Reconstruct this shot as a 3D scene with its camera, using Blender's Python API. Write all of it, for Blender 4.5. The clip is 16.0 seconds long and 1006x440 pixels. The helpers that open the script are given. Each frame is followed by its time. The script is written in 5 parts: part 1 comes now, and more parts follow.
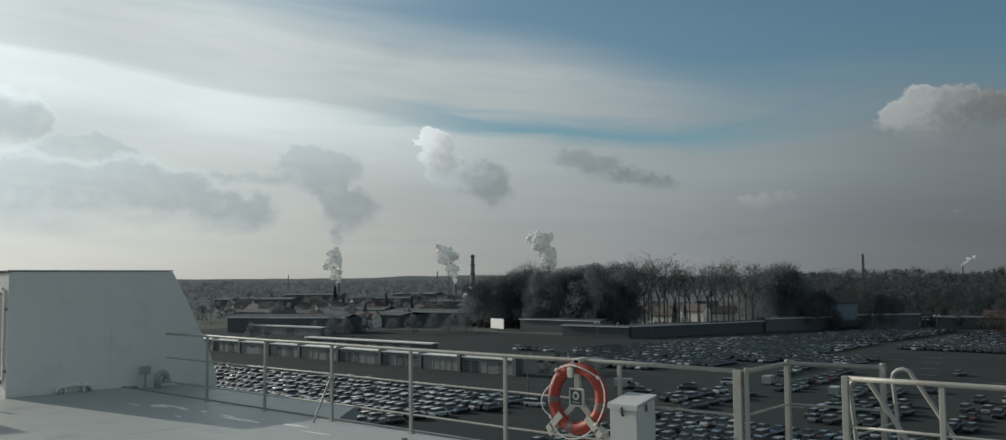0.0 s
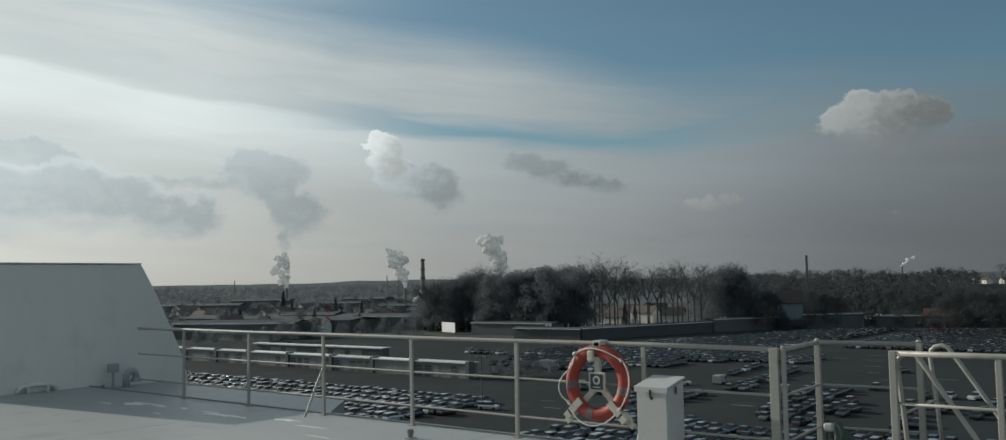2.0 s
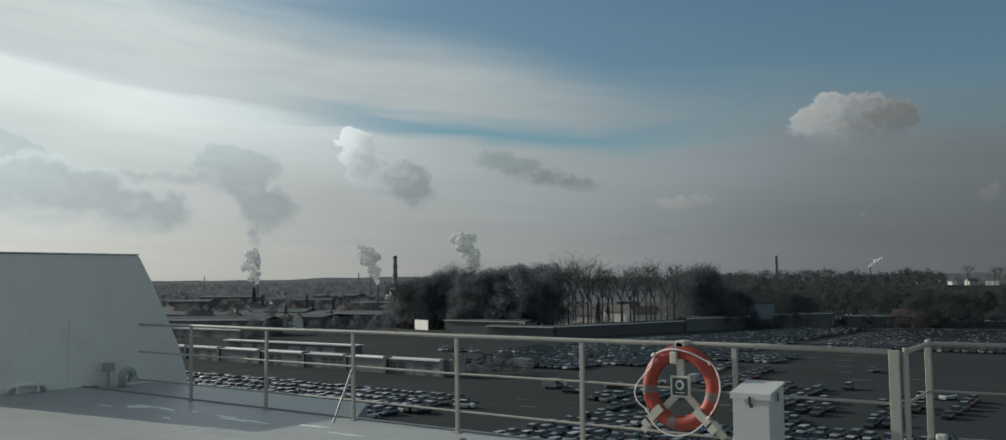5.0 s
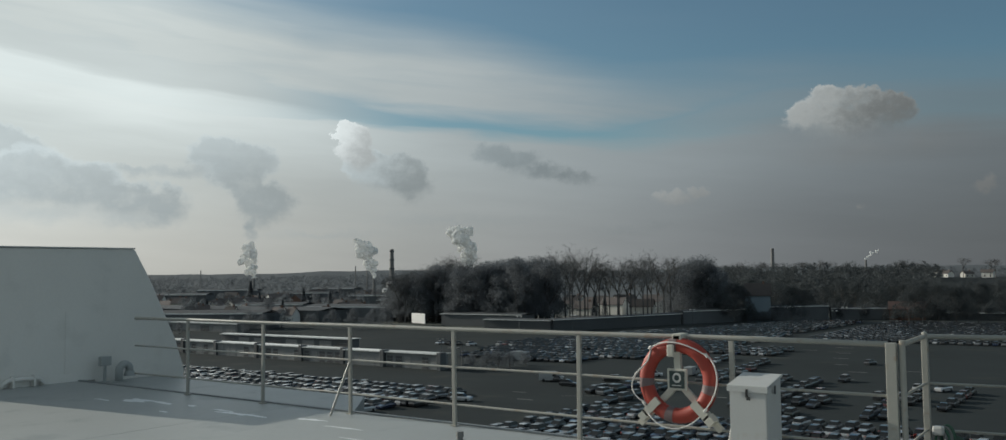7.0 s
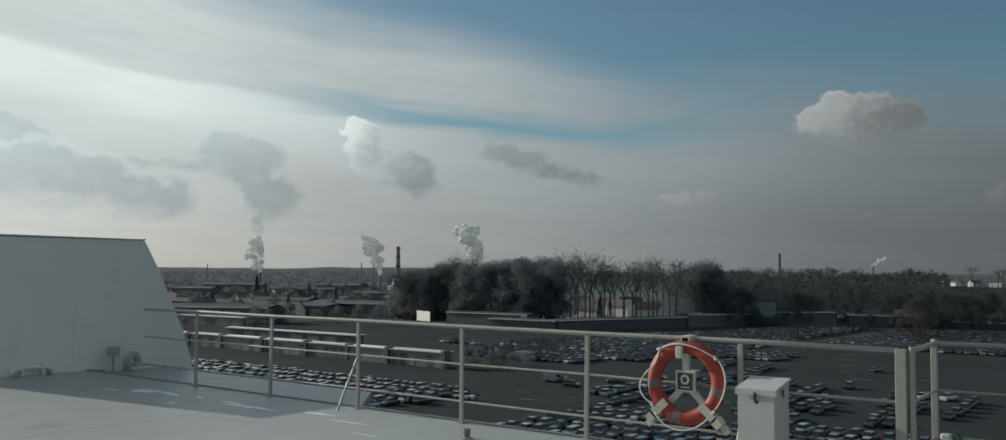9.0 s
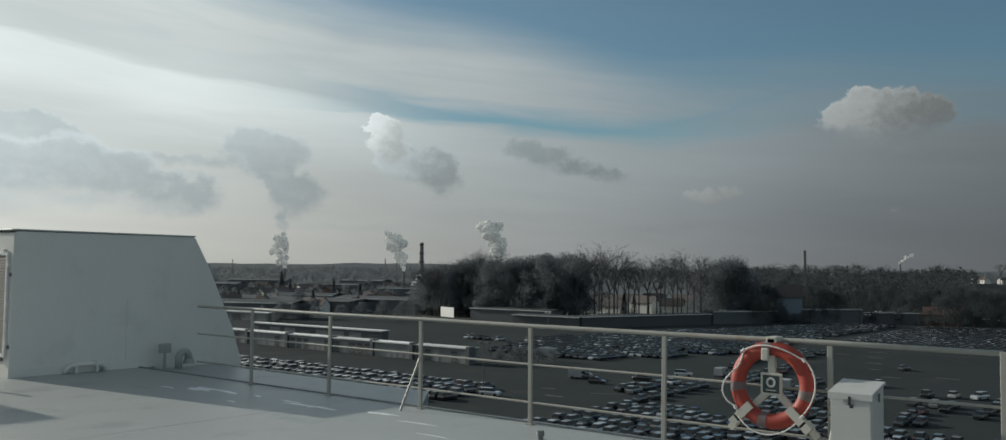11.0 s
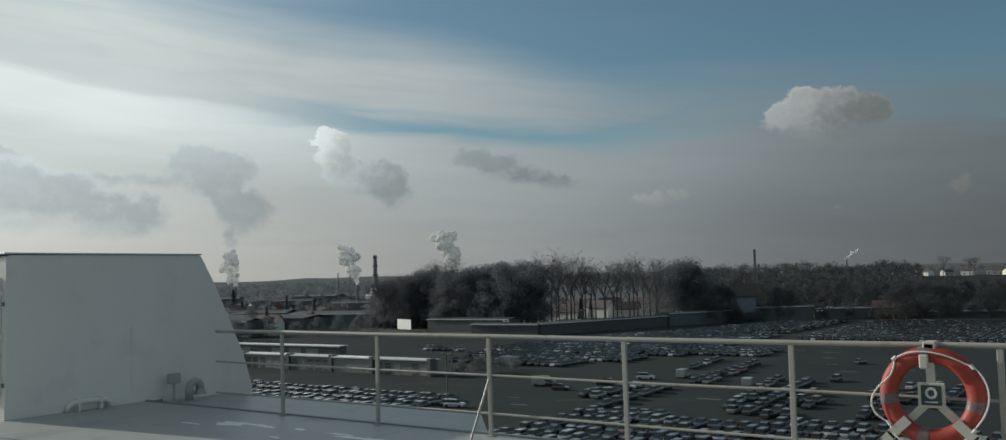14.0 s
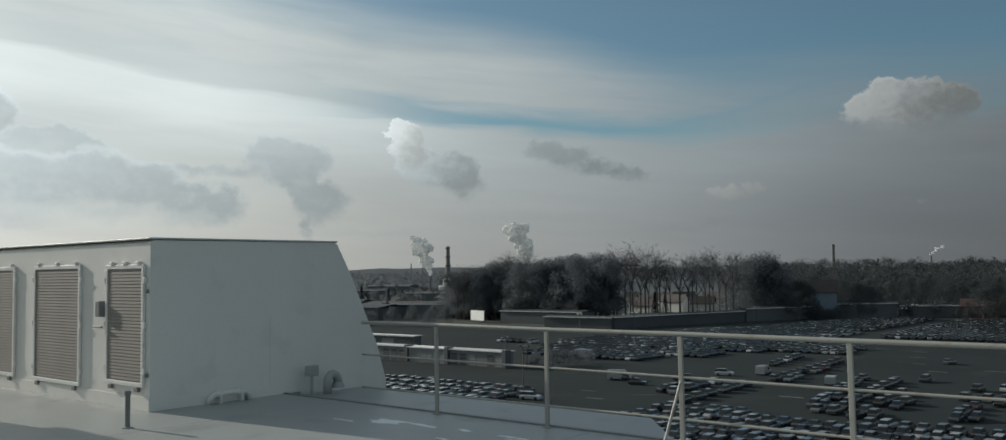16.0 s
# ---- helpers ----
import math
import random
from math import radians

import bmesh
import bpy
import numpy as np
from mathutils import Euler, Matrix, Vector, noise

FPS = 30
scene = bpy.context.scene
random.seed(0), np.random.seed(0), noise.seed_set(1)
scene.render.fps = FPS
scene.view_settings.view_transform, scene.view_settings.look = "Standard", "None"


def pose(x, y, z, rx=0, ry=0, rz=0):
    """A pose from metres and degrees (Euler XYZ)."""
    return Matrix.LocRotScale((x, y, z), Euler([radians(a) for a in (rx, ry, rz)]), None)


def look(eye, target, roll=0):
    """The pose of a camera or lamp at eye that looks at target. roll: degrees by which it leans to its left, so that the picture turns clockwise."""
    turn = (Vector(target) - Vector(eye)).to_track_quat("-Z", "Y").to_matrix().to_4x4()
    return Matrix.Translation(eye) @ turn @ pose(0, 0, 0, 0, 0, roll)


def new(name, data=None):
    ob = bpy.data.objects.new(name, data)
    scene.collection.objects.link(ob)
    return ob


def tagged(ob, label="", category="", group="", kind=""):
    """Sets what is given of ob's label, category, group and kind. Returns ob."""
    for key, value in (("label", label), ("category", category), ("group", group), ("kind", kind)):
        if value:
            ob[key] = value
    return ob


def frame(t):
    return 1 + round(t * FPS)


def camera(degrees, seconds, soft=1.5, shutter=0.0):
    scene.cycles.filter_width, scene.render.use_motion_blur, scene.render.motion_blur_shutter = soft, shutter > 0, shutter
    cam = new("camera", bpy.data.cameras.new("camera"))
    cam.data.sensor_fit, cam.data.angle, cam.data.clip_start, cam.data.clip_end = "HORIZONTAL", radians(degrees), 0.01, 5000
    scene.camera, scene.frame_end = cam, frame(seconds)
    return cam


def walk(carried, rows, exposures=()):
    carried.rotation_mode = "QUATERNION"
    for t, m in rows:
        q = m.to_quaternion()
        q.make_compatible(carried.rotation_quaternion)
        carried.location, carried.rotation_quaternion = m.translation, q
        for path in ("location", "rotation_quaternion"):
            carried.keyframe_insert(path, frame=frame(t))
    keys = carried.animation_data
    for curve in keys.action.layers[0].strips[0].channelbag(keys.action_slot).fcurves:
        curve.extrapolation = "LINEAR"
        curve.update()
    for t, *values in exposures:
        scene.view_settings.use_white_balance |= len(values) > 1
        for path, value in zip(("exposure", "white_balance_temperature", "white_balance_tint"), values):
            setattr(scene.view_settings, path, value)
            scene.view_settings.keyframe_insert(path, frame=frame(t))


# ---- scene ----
cam = camera(57.5, 16.0, soft=1.4)
PATH = [
    (0, (1.443, 0.144, 1.925), (0.11, 1.629, 2.055), -0.5),
    (0.5, (1.301, 0.081, 1.865), (0.001, 1.595, 1.999), -0.5),
    (1, (1.096, 0.089, 1.809), (-0.202, 1.606, 1.927), -0.4),
    (1.5, (0.882, 0.161, 1.765), (-0.42, 1.675, 1.885), 0.1),
    (2, (0.578, 0.097, 1.686), (-0.671, 1.654, 1.823), -1.0),
    (2.5, (0.196, 0.119, 1.651), (-1.031, 1.695, 1.763), -2.1),
    (3, (-0.181, 0.13, 1.639), (-1.494, 1.635, 1.755), -1.0),
    (3.5, (-0.513, 0.155, 1.657), (-1.729, 1.739, 1.774), -0.8),
    (4, (-0.706, 0.244, 1.652), (-1.907, 1.838, 1.783), -0.6),
    (6.5, (-0.806, 0.349, 1.647), (-2.007, 1.943, 1.779), -0.6),
    (7, (-0.793, 0.336, 1.648), (-1.989, 1.935, 1.765), -0.7),
    (7.5, (-0.795, 0.343, 1.638), (-1.994, 1.94, 1.748), -0.7),
    (8, (-0.777, 0.316, 1.634), (-1.976, 1.913, 1.747), -0.4),
    (8.5, (-0.791, 0.312, 1.638), (-1.99, 1.908, 1.753), 0.0),
    (9, (-0.816, 0.296, 1.636), (-2.024, 1.886, 1.752), 0.5),
    (9.5, (-0.884, 0.28, 1.635), (-2.096, 1.866, 1.754), 1.1),
    (10, (-0.984, 0.163, 1.65), (-2.236, 1.718, 1.767), 1.0),
    (12.5, (-2.129, 0.17, 1.656), (-3.348, 1.752, 1.76), -0.5),
    (13, (-2.4, 0.255, 1.675), (-3.618, 1.837, 1.792), -1.1),
    (13.5, (-2.69, 0.228, 1.659), (-3.895, 1.818, 1.792), -0.8),
    (14, (-3.046, 0.225, 1.666), (-4.208, 1.848, 1.792), -1.5),
    (14.5, (-3.376, 0.194, 1.692), (-4.579, 1.786, 1.82), -1.8),
    (15, (-3.747, 0.185, 1.658), (-4.959, 1.771, 1.782), -0.4),
    (15.5, (-4.114, 0.173, 1.664), (-5.35, 1.741, 1.775), -0.8),
    (16, (-4.487, 0.212, 1.677), (-5.772, 1.74, 1.789), -0.8),
]
walk(cam, [(t, look(eye, target, roll)) for t, eye, target, roll in PATH], [(0, 0.0, 6500, 5), (16, 0.0, 6500, 5)])


# ---- world, sun, exposure ----
SUN_AZ, SUN_EL = 97.0, 19.5          # degrees left of +y, degrees above the horizon
GZ = -21.5                            # quay level below the ship's top deck


class Val:
    """A float socket with arithmetic that makes Math nodes."""
    tree = None

    def __init__(self, s):
        self.s = s

    @staticmethod
    def op(kind, *args, clamp=False):
        n = Val.tree.nodes.new("ShaderNodeMath")
        n.operation, n.use_clamp = kind, clamp
        for i, a in enumerate(args):
            if isinstance(a, Val):
                Val.tree.links.new(a.s, n.inputs[i])
            else:
                n.inputs[i].default_value = a
        return Val(n.outputs[0])

    def __add__(self, o): return Val.op("ADD", self, o)
    def __sub__(self, o): return Val.op("SUBTRACT", self, o)
    def __rsub__(self, o): return Val.op("SUBTRACT", o, self)
    def __mul__(self, o): return Val.op("MULTIPLY", self, o)
    def __truediv__(self, o): return Val.op("DIVIDE", self, o)
    def __radd__(self, o): return Val.op("ADD", self, o)
    def __rmul__(self, o): return Val.op("MULTIPLY", self, o)

    def ramp(self, a, b, lo=0.0, hi=1.0):
        n = Val.tree.nodes.new("ShaderNodeMapRange")
        n.interpolation_type = "SMOOTHSTEP"
        Val.tree.links.new(self.s, n.inputs["Value"])
        for k, v in (("From Min", a), ("From Max", b), ("To Min", lo), ("To Max", hi)):
            n.inputs[k].default_value = v
        return Val(n.outputs[0])


def mix_rgb(tree, fac, a, b):
    n = tree.nodes.new("ShaderNodeMix")
    n.data_type = "RGBA"
    for key, v in ((0, fac), (6, a), (7, b)):
        if isinstance(v, Val):
            tree.links.new(v.s, n.inputs[key])
        elif isinstance(v, bpy.types.NodeSocket):
            tree.links.new(v, n.inputs[key])
        else:
            n.inputs[key].default_value = v
    return n.outputs[2]


def build_world():
    w = bpy.data.worlds.new("world")
    scene.world = w
    w.use_nodes = True
    t = w.node_tree
    Val.tree = t
    t.nodes.clear()
    out = t.nodes.new("ShaderNodeOutputWorld")
    bg = t.nodes.new("ShaderNodeBackground")
    t.links.new(bg.outputs[0], out.inputs[0])
    sky = t.nodes.new("ShaderNodeTexSky")
    sky.sky_type, sky.sun_disc = "NISHITA", False
    sky.sun_elevation, sky.sun_rotation = radians(SUN_EL), radians(-SUN_AZ)
    sky.air_density, sky.dust_density, sky.ozone_density = 1.0, 0.6, 1.4
    tc = t.nodes.new("ShaderNodeTexCoord")
    xyz = t.nodes.new("ShaderNodeSeparateXYZ")
    t.links.new(tc.outputs["Generated"], xyz.inputs[0])
    X, Y, Z = (Val(xyz.outputs[i]) for i in range(3))
    az = Val.op("ARCTAN2", X * -1.0, Y) * 57.2958
    el = Val.op("ARCSINE", Z) * 57.2958
    sx, sy, sz = -math.sin(radians(SUN_AZ)) * math.cos(radians(SUN_EL)), math.cos(radians(SUN_AZ)) * math.cos(radians(SUN_EL)), math.sin(radians(SUN_EL))
    ang = Val.op("ARCCOSINE", Val.op("MINIMUM", X * sx + Y * sy + Z * sz, 0.9999)) * 57.2958

    def fbm(scale, squash, detail=6.0, rough=0.55, shift=0.0):
        m = t.nodes.new("ShaderNodeMapping")
        m.inputs["Scale"].default_value = (1, 1, squash)
        m.inputs["Location"].default_value = (shift, shift * 0.7, 0)
        t.links.new(tc.outputs["Generated"], m.inputs[0])
        n = t.nodes.new("ShaderNodeTexNoise")
        n.inputs["Scale"].default_value, n.inputs["Detail"].default_value, n.inputs["Roughness"].default_value = scale, detail, rough
        t.links.new(m.outputs[0], n.inputs["Vector"])
        return Val(n.outputs[0])

    tilt = el - (az - 36.0) * 0.085
    # height over the upper edge of the low bright cloud layer
    edge = tilt - 8.47 - Val.op("MAXIMUM", az - 44.0, 0.0) * 0.06 - az.ramp(17, 31, 2.6, 0.0)

    def fbm2(ax, ay, detail=6.0, rough=0.55, shift=0.0, warp=0.0, across=None):
        c = t.nodes.new("ShaderNodeCombineXYZ")
        t.links.new((az * ax + shift).s, c.inputs[0])
        t.links.new(((across or el) * ay + shift).s, c.inputs[1])
        n = t.nodes.new("ShaderNodeTexNoise")
        n.inputs["Scale"].default_value, n.inputs["Detail"].default_value, n.inputs["Roughness"].default_value = 1.0, detail, rough
        n.inputs["Distortion"].default_value = warp
        t.links.new(c.outputs[0], n.inputs["Vector"])
        return Val(n.outputs[0])

    broad = fbm(3.0, 5.0, shift=3.1)
    streak, thread = fbm2(0.035, 0.30, 4.0, 0.45, 4.7, 0.3, tilt), fbm2(0.13, 1.1, 4.0, 0.5, 2.2, 0.4, tilt)
    # veil of thin cloud: brighter towards the sun, thicker towards the horizon
    glow = Val.op("EXPONENT", (ang - 30.0) / -40.0) * 0.715 + 0.022
    glow = glow * el.ramp(-1.0, 12.0, 0.90, 1.10) * az.ramp(4, 38, 0.80, 1.0)
    wave = edge + (thread - 0.5) * 1.3
    belt = wave.ramp(-4.5, -0.5) * wave.ramp(0.5, -0.1) * az.ramp(36, 52)
    over = wave.ramp(-0.2, 0.9) * wave.ramp(6.5, 2.5) * az.ramp(40, 58)
    glow = glow * (belt * 0.25 + 1.0) * (1.0 - over * 0.03) * (1.0 - az.ramp(56, 68) * el.ramp(6.5, 9.0) * 0.20) * (1.0 - el.ramp(7.0, 2.0) * az.ramp(36, 14) * 0.13) * ((thread - 0.5) * 0.10 + 1.0) * ((streak - 0.5) * 0.16 + 1.0)
    low = (wave / (az.ramp(20, 38, 1.5, 0.40) + az.ramp(46, 60, 0.0, 0.9))).ramp(1.0, -1.0, 0.0, 0.97)
    top = az.ramp(18, 44, 2.6, 5.6) + (streak - 0.5) * 3.0
    mid = wave.ramp(0.3, 2.0) * (edge - top).ramp(2.4, -2.2) * az.ramp(14, 40, 0.42, 0.96)
    mid = mid * ((thread - 0.5) * 0.5 + 1.0)
    high = az.ramp(40, 72, 0.08, 0.80) * ((streak - 0.5) * 1.2 + 1.0)
    strip = az.ramp(38, 54, 0.0, 0.93) * wave.ramp(4.5, 1.5)
    fill = az.ramp(22, 34, 0.62, 0.0) * wave.ramp(3.0, 0.6)
    cover = Val.op("MAXIMUM", Val.op("MAXIMUM", low, mid), Val.op("MAXIMUM", high, Val.op("MAXIMUM", strip, fill)))
    cover = Val.op("MAXIMUM", Val.op("MINIMUM", cover, 0.97), 0.05)
    veil_col = t.nodes.new("ShaderNodeCombineColor")
    warm = el.ramp(0.0, 9.0, 0.0, 1.0)
    sunward = az.ramp(12, 60, 0.0, 1.0)
    for i, (lo, hi, near_sun) in enumerate(((0.935, 0.89, 0.08), (0.99, 1.0, 0.005), (1.085, 1.10, -0.125))):
        t.links.new((glow * (warm * (hi - lo) + lo + sunward * (1.0 - warm * 0.3) * near_sun) * ((broad - 0.5) * 0.2 + 1.0)).s, veil_col.inputs[i])
    blue = t.nodes.new("ShaderNodeMix")
    blue.data_type, blue.blend_type = "RGBA", "MULTIPLY"
    blue.inputs[0].default_value = 1.0
    t.links.new(sky.outputs[0], blue.inputs[6])
    blue.inputs[7].default_value = (SKY_K * 0.77, SKY_K * 0.98, SKY_K * 1.02, 1)
    col = mix_rgb(t, cover, blue.outputs[2], veil_col.outputs[0])
    # billows that bend the clouds' outlines, in degrees
    def bend(scale, detail, shift):
        c = t.nodes.new("ShaderNodeCombineXYZ")
        t.links.new((az * scale + shift).s, c.inputs[0])
        t.links.new((el * scale * 1.15 + shift).s, c.inputs[1])
        n = t.nodes.new("ShaderNodeTexNoise")
        n.inputs["Scale"].default_value, n.inputs["Detail"].default_value, n.inputs["Roughness"].default_value = 1.0, detail, 0.6
        t.links.new(c.outputs[0], n.inputs["Vector"])
        p = t.nodes.new("ShaderNodeSeparateColor")
        t.links.new(n.outputs[1], p.inputs[0])
        return Val(p.outputs[0]) - 0.5, Val(p.outputs[1]) - 0.5

    (ba, be), (sa_, se_) = bend(0.75, 5.0, 7.7), bend(2.6, 4.0, 1.9)
    waz, wel = az + ba * 1.9 + sa_ * 0.45, el + be * 1.5 + se_ * 0.40

    def cloud(lobes, soft_top, soft_low, amount, tone, rim, sun_side, tint, turn=(0.5, 0.6), melt=-0.6):
        """Lobes (azimuth, height, half width, half height) grown together; crisp above, melting below."""
        f = None
        for a0, e0, ra, re in lobes:
            x, y = (waz - a0) / (ra * 1.42), (wel - e0) / (re * 1.42)
            one = 1.0 - Val.op("SQRT", x * x + y * y)
            f = one if f is None else Val.op("SMOOTH_MAX", f, one, 0.12)
        a_lo, a_hi = min(q[0] - q[2] for q in lobes), max(q[0] + q[2] for q in lobes)
        e_lo, e_hi = min(q[1] - q[3] for q in lobes), max(q[1] + q[3] for q in lobes)
        ac, ec, wa, we = (a_lo + a_hi) / 2, (e_lo + e_hi) / 2, (a_hi - a_lo) / 2, (e_hi - e_lo) / 2
        up = ((el - ec) / we).ramp(-0.9, 0.45)
        soft = (up * (soft_top - soft_low) + soft_low) * 1.35
        mask = (f / soft).ramp(0.0, 1.0) * ((el - ec) / we + be).ramp(-1.1, melt) * (1.0 - Val.op("MAXIMUM", ba + be, 0.0) * 0.9) * amount
        lining = f.ramp(0.42, 0.02) * up * rim
        side = ((az - ac) / wa * turn[0] + (el - ec) / we * turn[1] + ba * 1.6 + se_ * 0.8).ramp(-0.7, 0.9, 0.0, sun_side)
        g = glow * (lining + side + tone)
        c = t.nodes.new("ShaderNodeCombineColor")
        for i, k in enumerate(tint):
            t.links.new((g * k).s, c.inputs[i])
        return mix_rgb(t, mask, col, c.outputs[0])

    cool, warm_ = (0.905, 1.0, 1.055), (1.015, 1.0, 0.985)
    col = cloud(((68.1, 3.45, 3.4, 0.9), (58.9, 3.3, 3.0, 0.65), (63.5, 3.7, 3.4, 0.7)), 0.8, 1.0, 0.65, 0.80, 0.0, 0.05, cool)
    col = cloud(((69.5, 8.9, 1.2, 1.3), (71.6, 9.0, 1.5, 1.6)), 0.14, 0.6, 0.88, 0.78, 0.34, 0.06, cool)
    col = cloud(((66.5, 7.7, 1.9, 0.75), (65.0, 7.3, 1.5, 0.6), (68.4, 7.0, 1.5, 0.7)), 0.26, 0.7, 0.80, 0.80, 0.26, 0.06, cool)
    col = cloud(((63.9, 5.7, 2.0, 1.35), (61.6, 5.2, 2.0, 1.2), (59.3, 4.4, 2.0, 1.1), (57.1, 3.95, 1.3, 1.3), (67.0, 5.3, 3.2, 1.4), (70.2, 5.3, 2.4, 1.8)), 0.17, 0.75, 0.90, 0.73, 0.30, 0.10, cool)
    col = cloud(((56.4, 6.2, 2.1, 0.48), (58.7, 6.25, 1.2, 0.32), (54.6, 6.5, 1.6, 0.5)), 0.5, 0.9, 0.80, 0.78, 0.12, 0.05, cool)
    col = cloud(((54.0, 7.45, 1.6, 0.75), (53.0, 6.24, 1.5, 1.0), (52.4, 6.91, 1.4, 0.9), (51.4, 4.3, 1.5, 1.2), (52.3, 5.38, 1.0, 1.1), (52.2, 2.9, 0.45, 1.0)), 0.24, 0.6, 0.88, 0.73, 0.18, 0.10, cool)
    col = cloud(((44.5, 7.0, 0.6, 0.6), (43.3, 6.3, 1.4, 1.05), (42.6, 5.6, 1.25, 1.0), (44.3, 6.2, 1.4, 0.85), (45.4, 6.7, 1.0, 0.75), (42.5, 4.7, 0.8, 0.7)), 0.15, 0.9, 0.95, 0.68, 0.16, 0.36, cool, (0.9, 0.2), -0.3)
    col = cloud(((46.5, 8.72, 0.55, 0.5), (45.8, 8.35, 0.8, 0.7), (46.1, 7.65, 0.8, 0.7), (45.6, 7.1, 0.75, 0.8)), 0.10, 0.55, 0.97, 0.84, 0.12, 0.46, (0.95, 1.0, 1.03), (0.8, 0.35))
    col = cloud(((37.3, 7.5, 1.25, 0.62), (36.0, 7.0, 1.5, 0.62), (34.3, 6.3, 1.7, 0.58), (33.0, 6.0, 1.2, 0.52), (31.9, 5.8, 1.3, 0.30)), 0.40, 0.85, 0.92, 0.66, 0.06, 0.14, (0.88, 1.0, 1.08))
    col = cloud(((15.5, 6.9, 5.0, 1.2), (12.0, 7.2, 3.0, 1.3)), 1.0, 1.0, 0.5, 0.97, 0.0, 0.1, (0.97, 1.0, 1.03))
    col = cloud(((17.2, 10.0, 0.8, 0.6), (16.3, 9.3, 2.1, 1.1), (18.2, 9.1, 1.1, 0.8), (15.0, 9.55, 1.0, 0.8), (13.7, 9.0, 1.2, 0.9), (15.9, 8.1, 2.1, 1.25)), 0.13, 0.95, 0.92, 0.80, 0.30, 0.80, (0.965, 1.0, 1.015), (0.9, 0.35), 0.2)
    col = cloud(((24.8, 4.88, 0.55, 0.3), (26.2, 4.47, 1.2, 0.5)), 0.35, 1.0, 0.62, 1.05, 0.2, 0.3, (0.99, 1.0, 1.0))
    col = cloud(((27.2, 2.91, 1.4, 0.4), (29.5, 2.6, 2.0, 0.35)), 0.9, 1.0, 0.35, 0.86, 0.0, 0.1, cool)
    col = cloud(((8.9, 4.6, 0.6, 0.35), (15.4, 3.58, 0.33, 0.29)), 0.6, 1.0, 0.5, 1.25, 0.2, 0.3, warm_)
    col = cloud(((40.0, 3.4, 6.0, 0.4), (48.0, 2.5, 4.5, 0.35)), 1.0, 1.0, 0.40, 0.88, 0.0, 0.05, cool)
    # sunlit broken cloud added to the unseen sky, brightening shade: overhead, abeam and astern
    rest = Val.op("MAXIMUM", Val.op("MAXIMUM", Y.ramp(0.0, -0.5), X.ramp(0.25, 0.7)), el.ramp(24, 42))
    lit_ = el.ramp(-2, 60, 0.31, 0.27) * ((broad - 0.5) * 0.6 + 1.0)
    c = t.nodes.new("ShaderNodeCombineColor")
    for i, k in enumerate((0.87, 1.0, 1.09)):
        t.links.new((lit_ * k).s, c.inputs[i])
    col = mix_rgb(t, rest * (broad - 0.12).ramp(0.1, 0.6, 0.35, 0.9), col, c.outputs[0])
    t.links.new(col, bg.inputs[0])
    bg.inputs[1].default_value = 1.0


SKY_K = 0.067
build_world()
sun_data = bpy.data.lights.new("sun", "SUN")
sun_data.energy, sun_data.angle, sun_data.color = 3.3, radians(0.6), (1.0, 0.93, 0.84)
sun_lamp = new("sun", sun_data)
sun_lamp.matrix_world = look((0, 0, 0), (math.sin(radians(SUN_AZ)) * math.cos(radians(SUN_EL)), -math.cos(radians(SUN_AZ)) * math.cos(radians(SUN_EL)), -math.sin(radians(SUN_EL))))
sun_lamp.location = (-60, -8, 40)

# ---- materials ----


def material(name, colour, rough=0.5, metal=0.0, vary=0.15, scale=3.0, fine=40.0, bump=0.15, stain=None, stain_amount=0.0, coat=0.0, spec=0.5, random_tone=0.0, world=False):
    m = bpy.data.materials.new(name)
    m.use_nodes = True
    t = m.node_tree
    b = t.nodes["Principled BSDF"]
    b.inputs["Metallic"].default_value = metal
    b.inputs["Coat Weight"].default_value = coat
    b.inputs["Specular IOR Level"].default_value = spec
    tc = t.nodes.new("ShaderNodeNewGeometry" if world else "ShaderNodeTexCoord")

    def noise_of(s, detail=5.0):
        n = t.nodes.new("ShaderNodeTexNoise")
        n.inputs["Scale"].default_value, n.inputs["Detail"].default_value = s, detail
        t.links.new(tc.outputs["Position" if world else "Object"], n.inputs["Vector"])
        return n.outputs[0]

    big, small = noise_of(scale), noise_of(fine)
    Val.tree = t
    tone = (Val(big) - 0.5) * (2 * vary) + (Val(small) - 0.5) * vary + 1.0
    if random_tone:
        info = t.nodes.new("ShaderNodeObjectInfo")
        tone = tone * ((Val(info.outputs["Random"]) - 0.5) * (2 * random_tone) + 1.0)
    c = t.nodes.new("ShaderNodeMix")
    c.data_type, c.blend_type = "RGBA", "MULTIPLY"
    c.inputs[0].default_value = 1.0
    c.inputs[6].default_value = (*colour, 1)
    cc = t.nodes.new("ShaderNodeCombineColor")
    for i in range(3):
        t.links.new(tone.s, cc.inputs[i])
    t.links.new(cc.outputs[0], c.inputs[7])
    col = c.outputs[2]
    if stain:
        patches = Val(noise_of(scale * 2.3, 8.0)).ramp(0.56, 0.70, 0.0, stain_amount)
        col = mix_rgb(t, patches, col, (*stain, 1))
    t.links.new(col, b.inputs["Base Color"])
    t.links.new(((Val(small) - 0.5) * 0.25 + rough).s, b.inputs["Roughness"])
    if bump:
        bn = t.nodes.new("ShaderNodeBump")
        bn.inputs["Strength"].default_value, bn.inputs["Distance"].default_value = bump, 0.01
        t.links.new(small, bn.inputs["Height"])
        t.links.new(bn.outputs[0], b.inputs["Normal"])
    return m


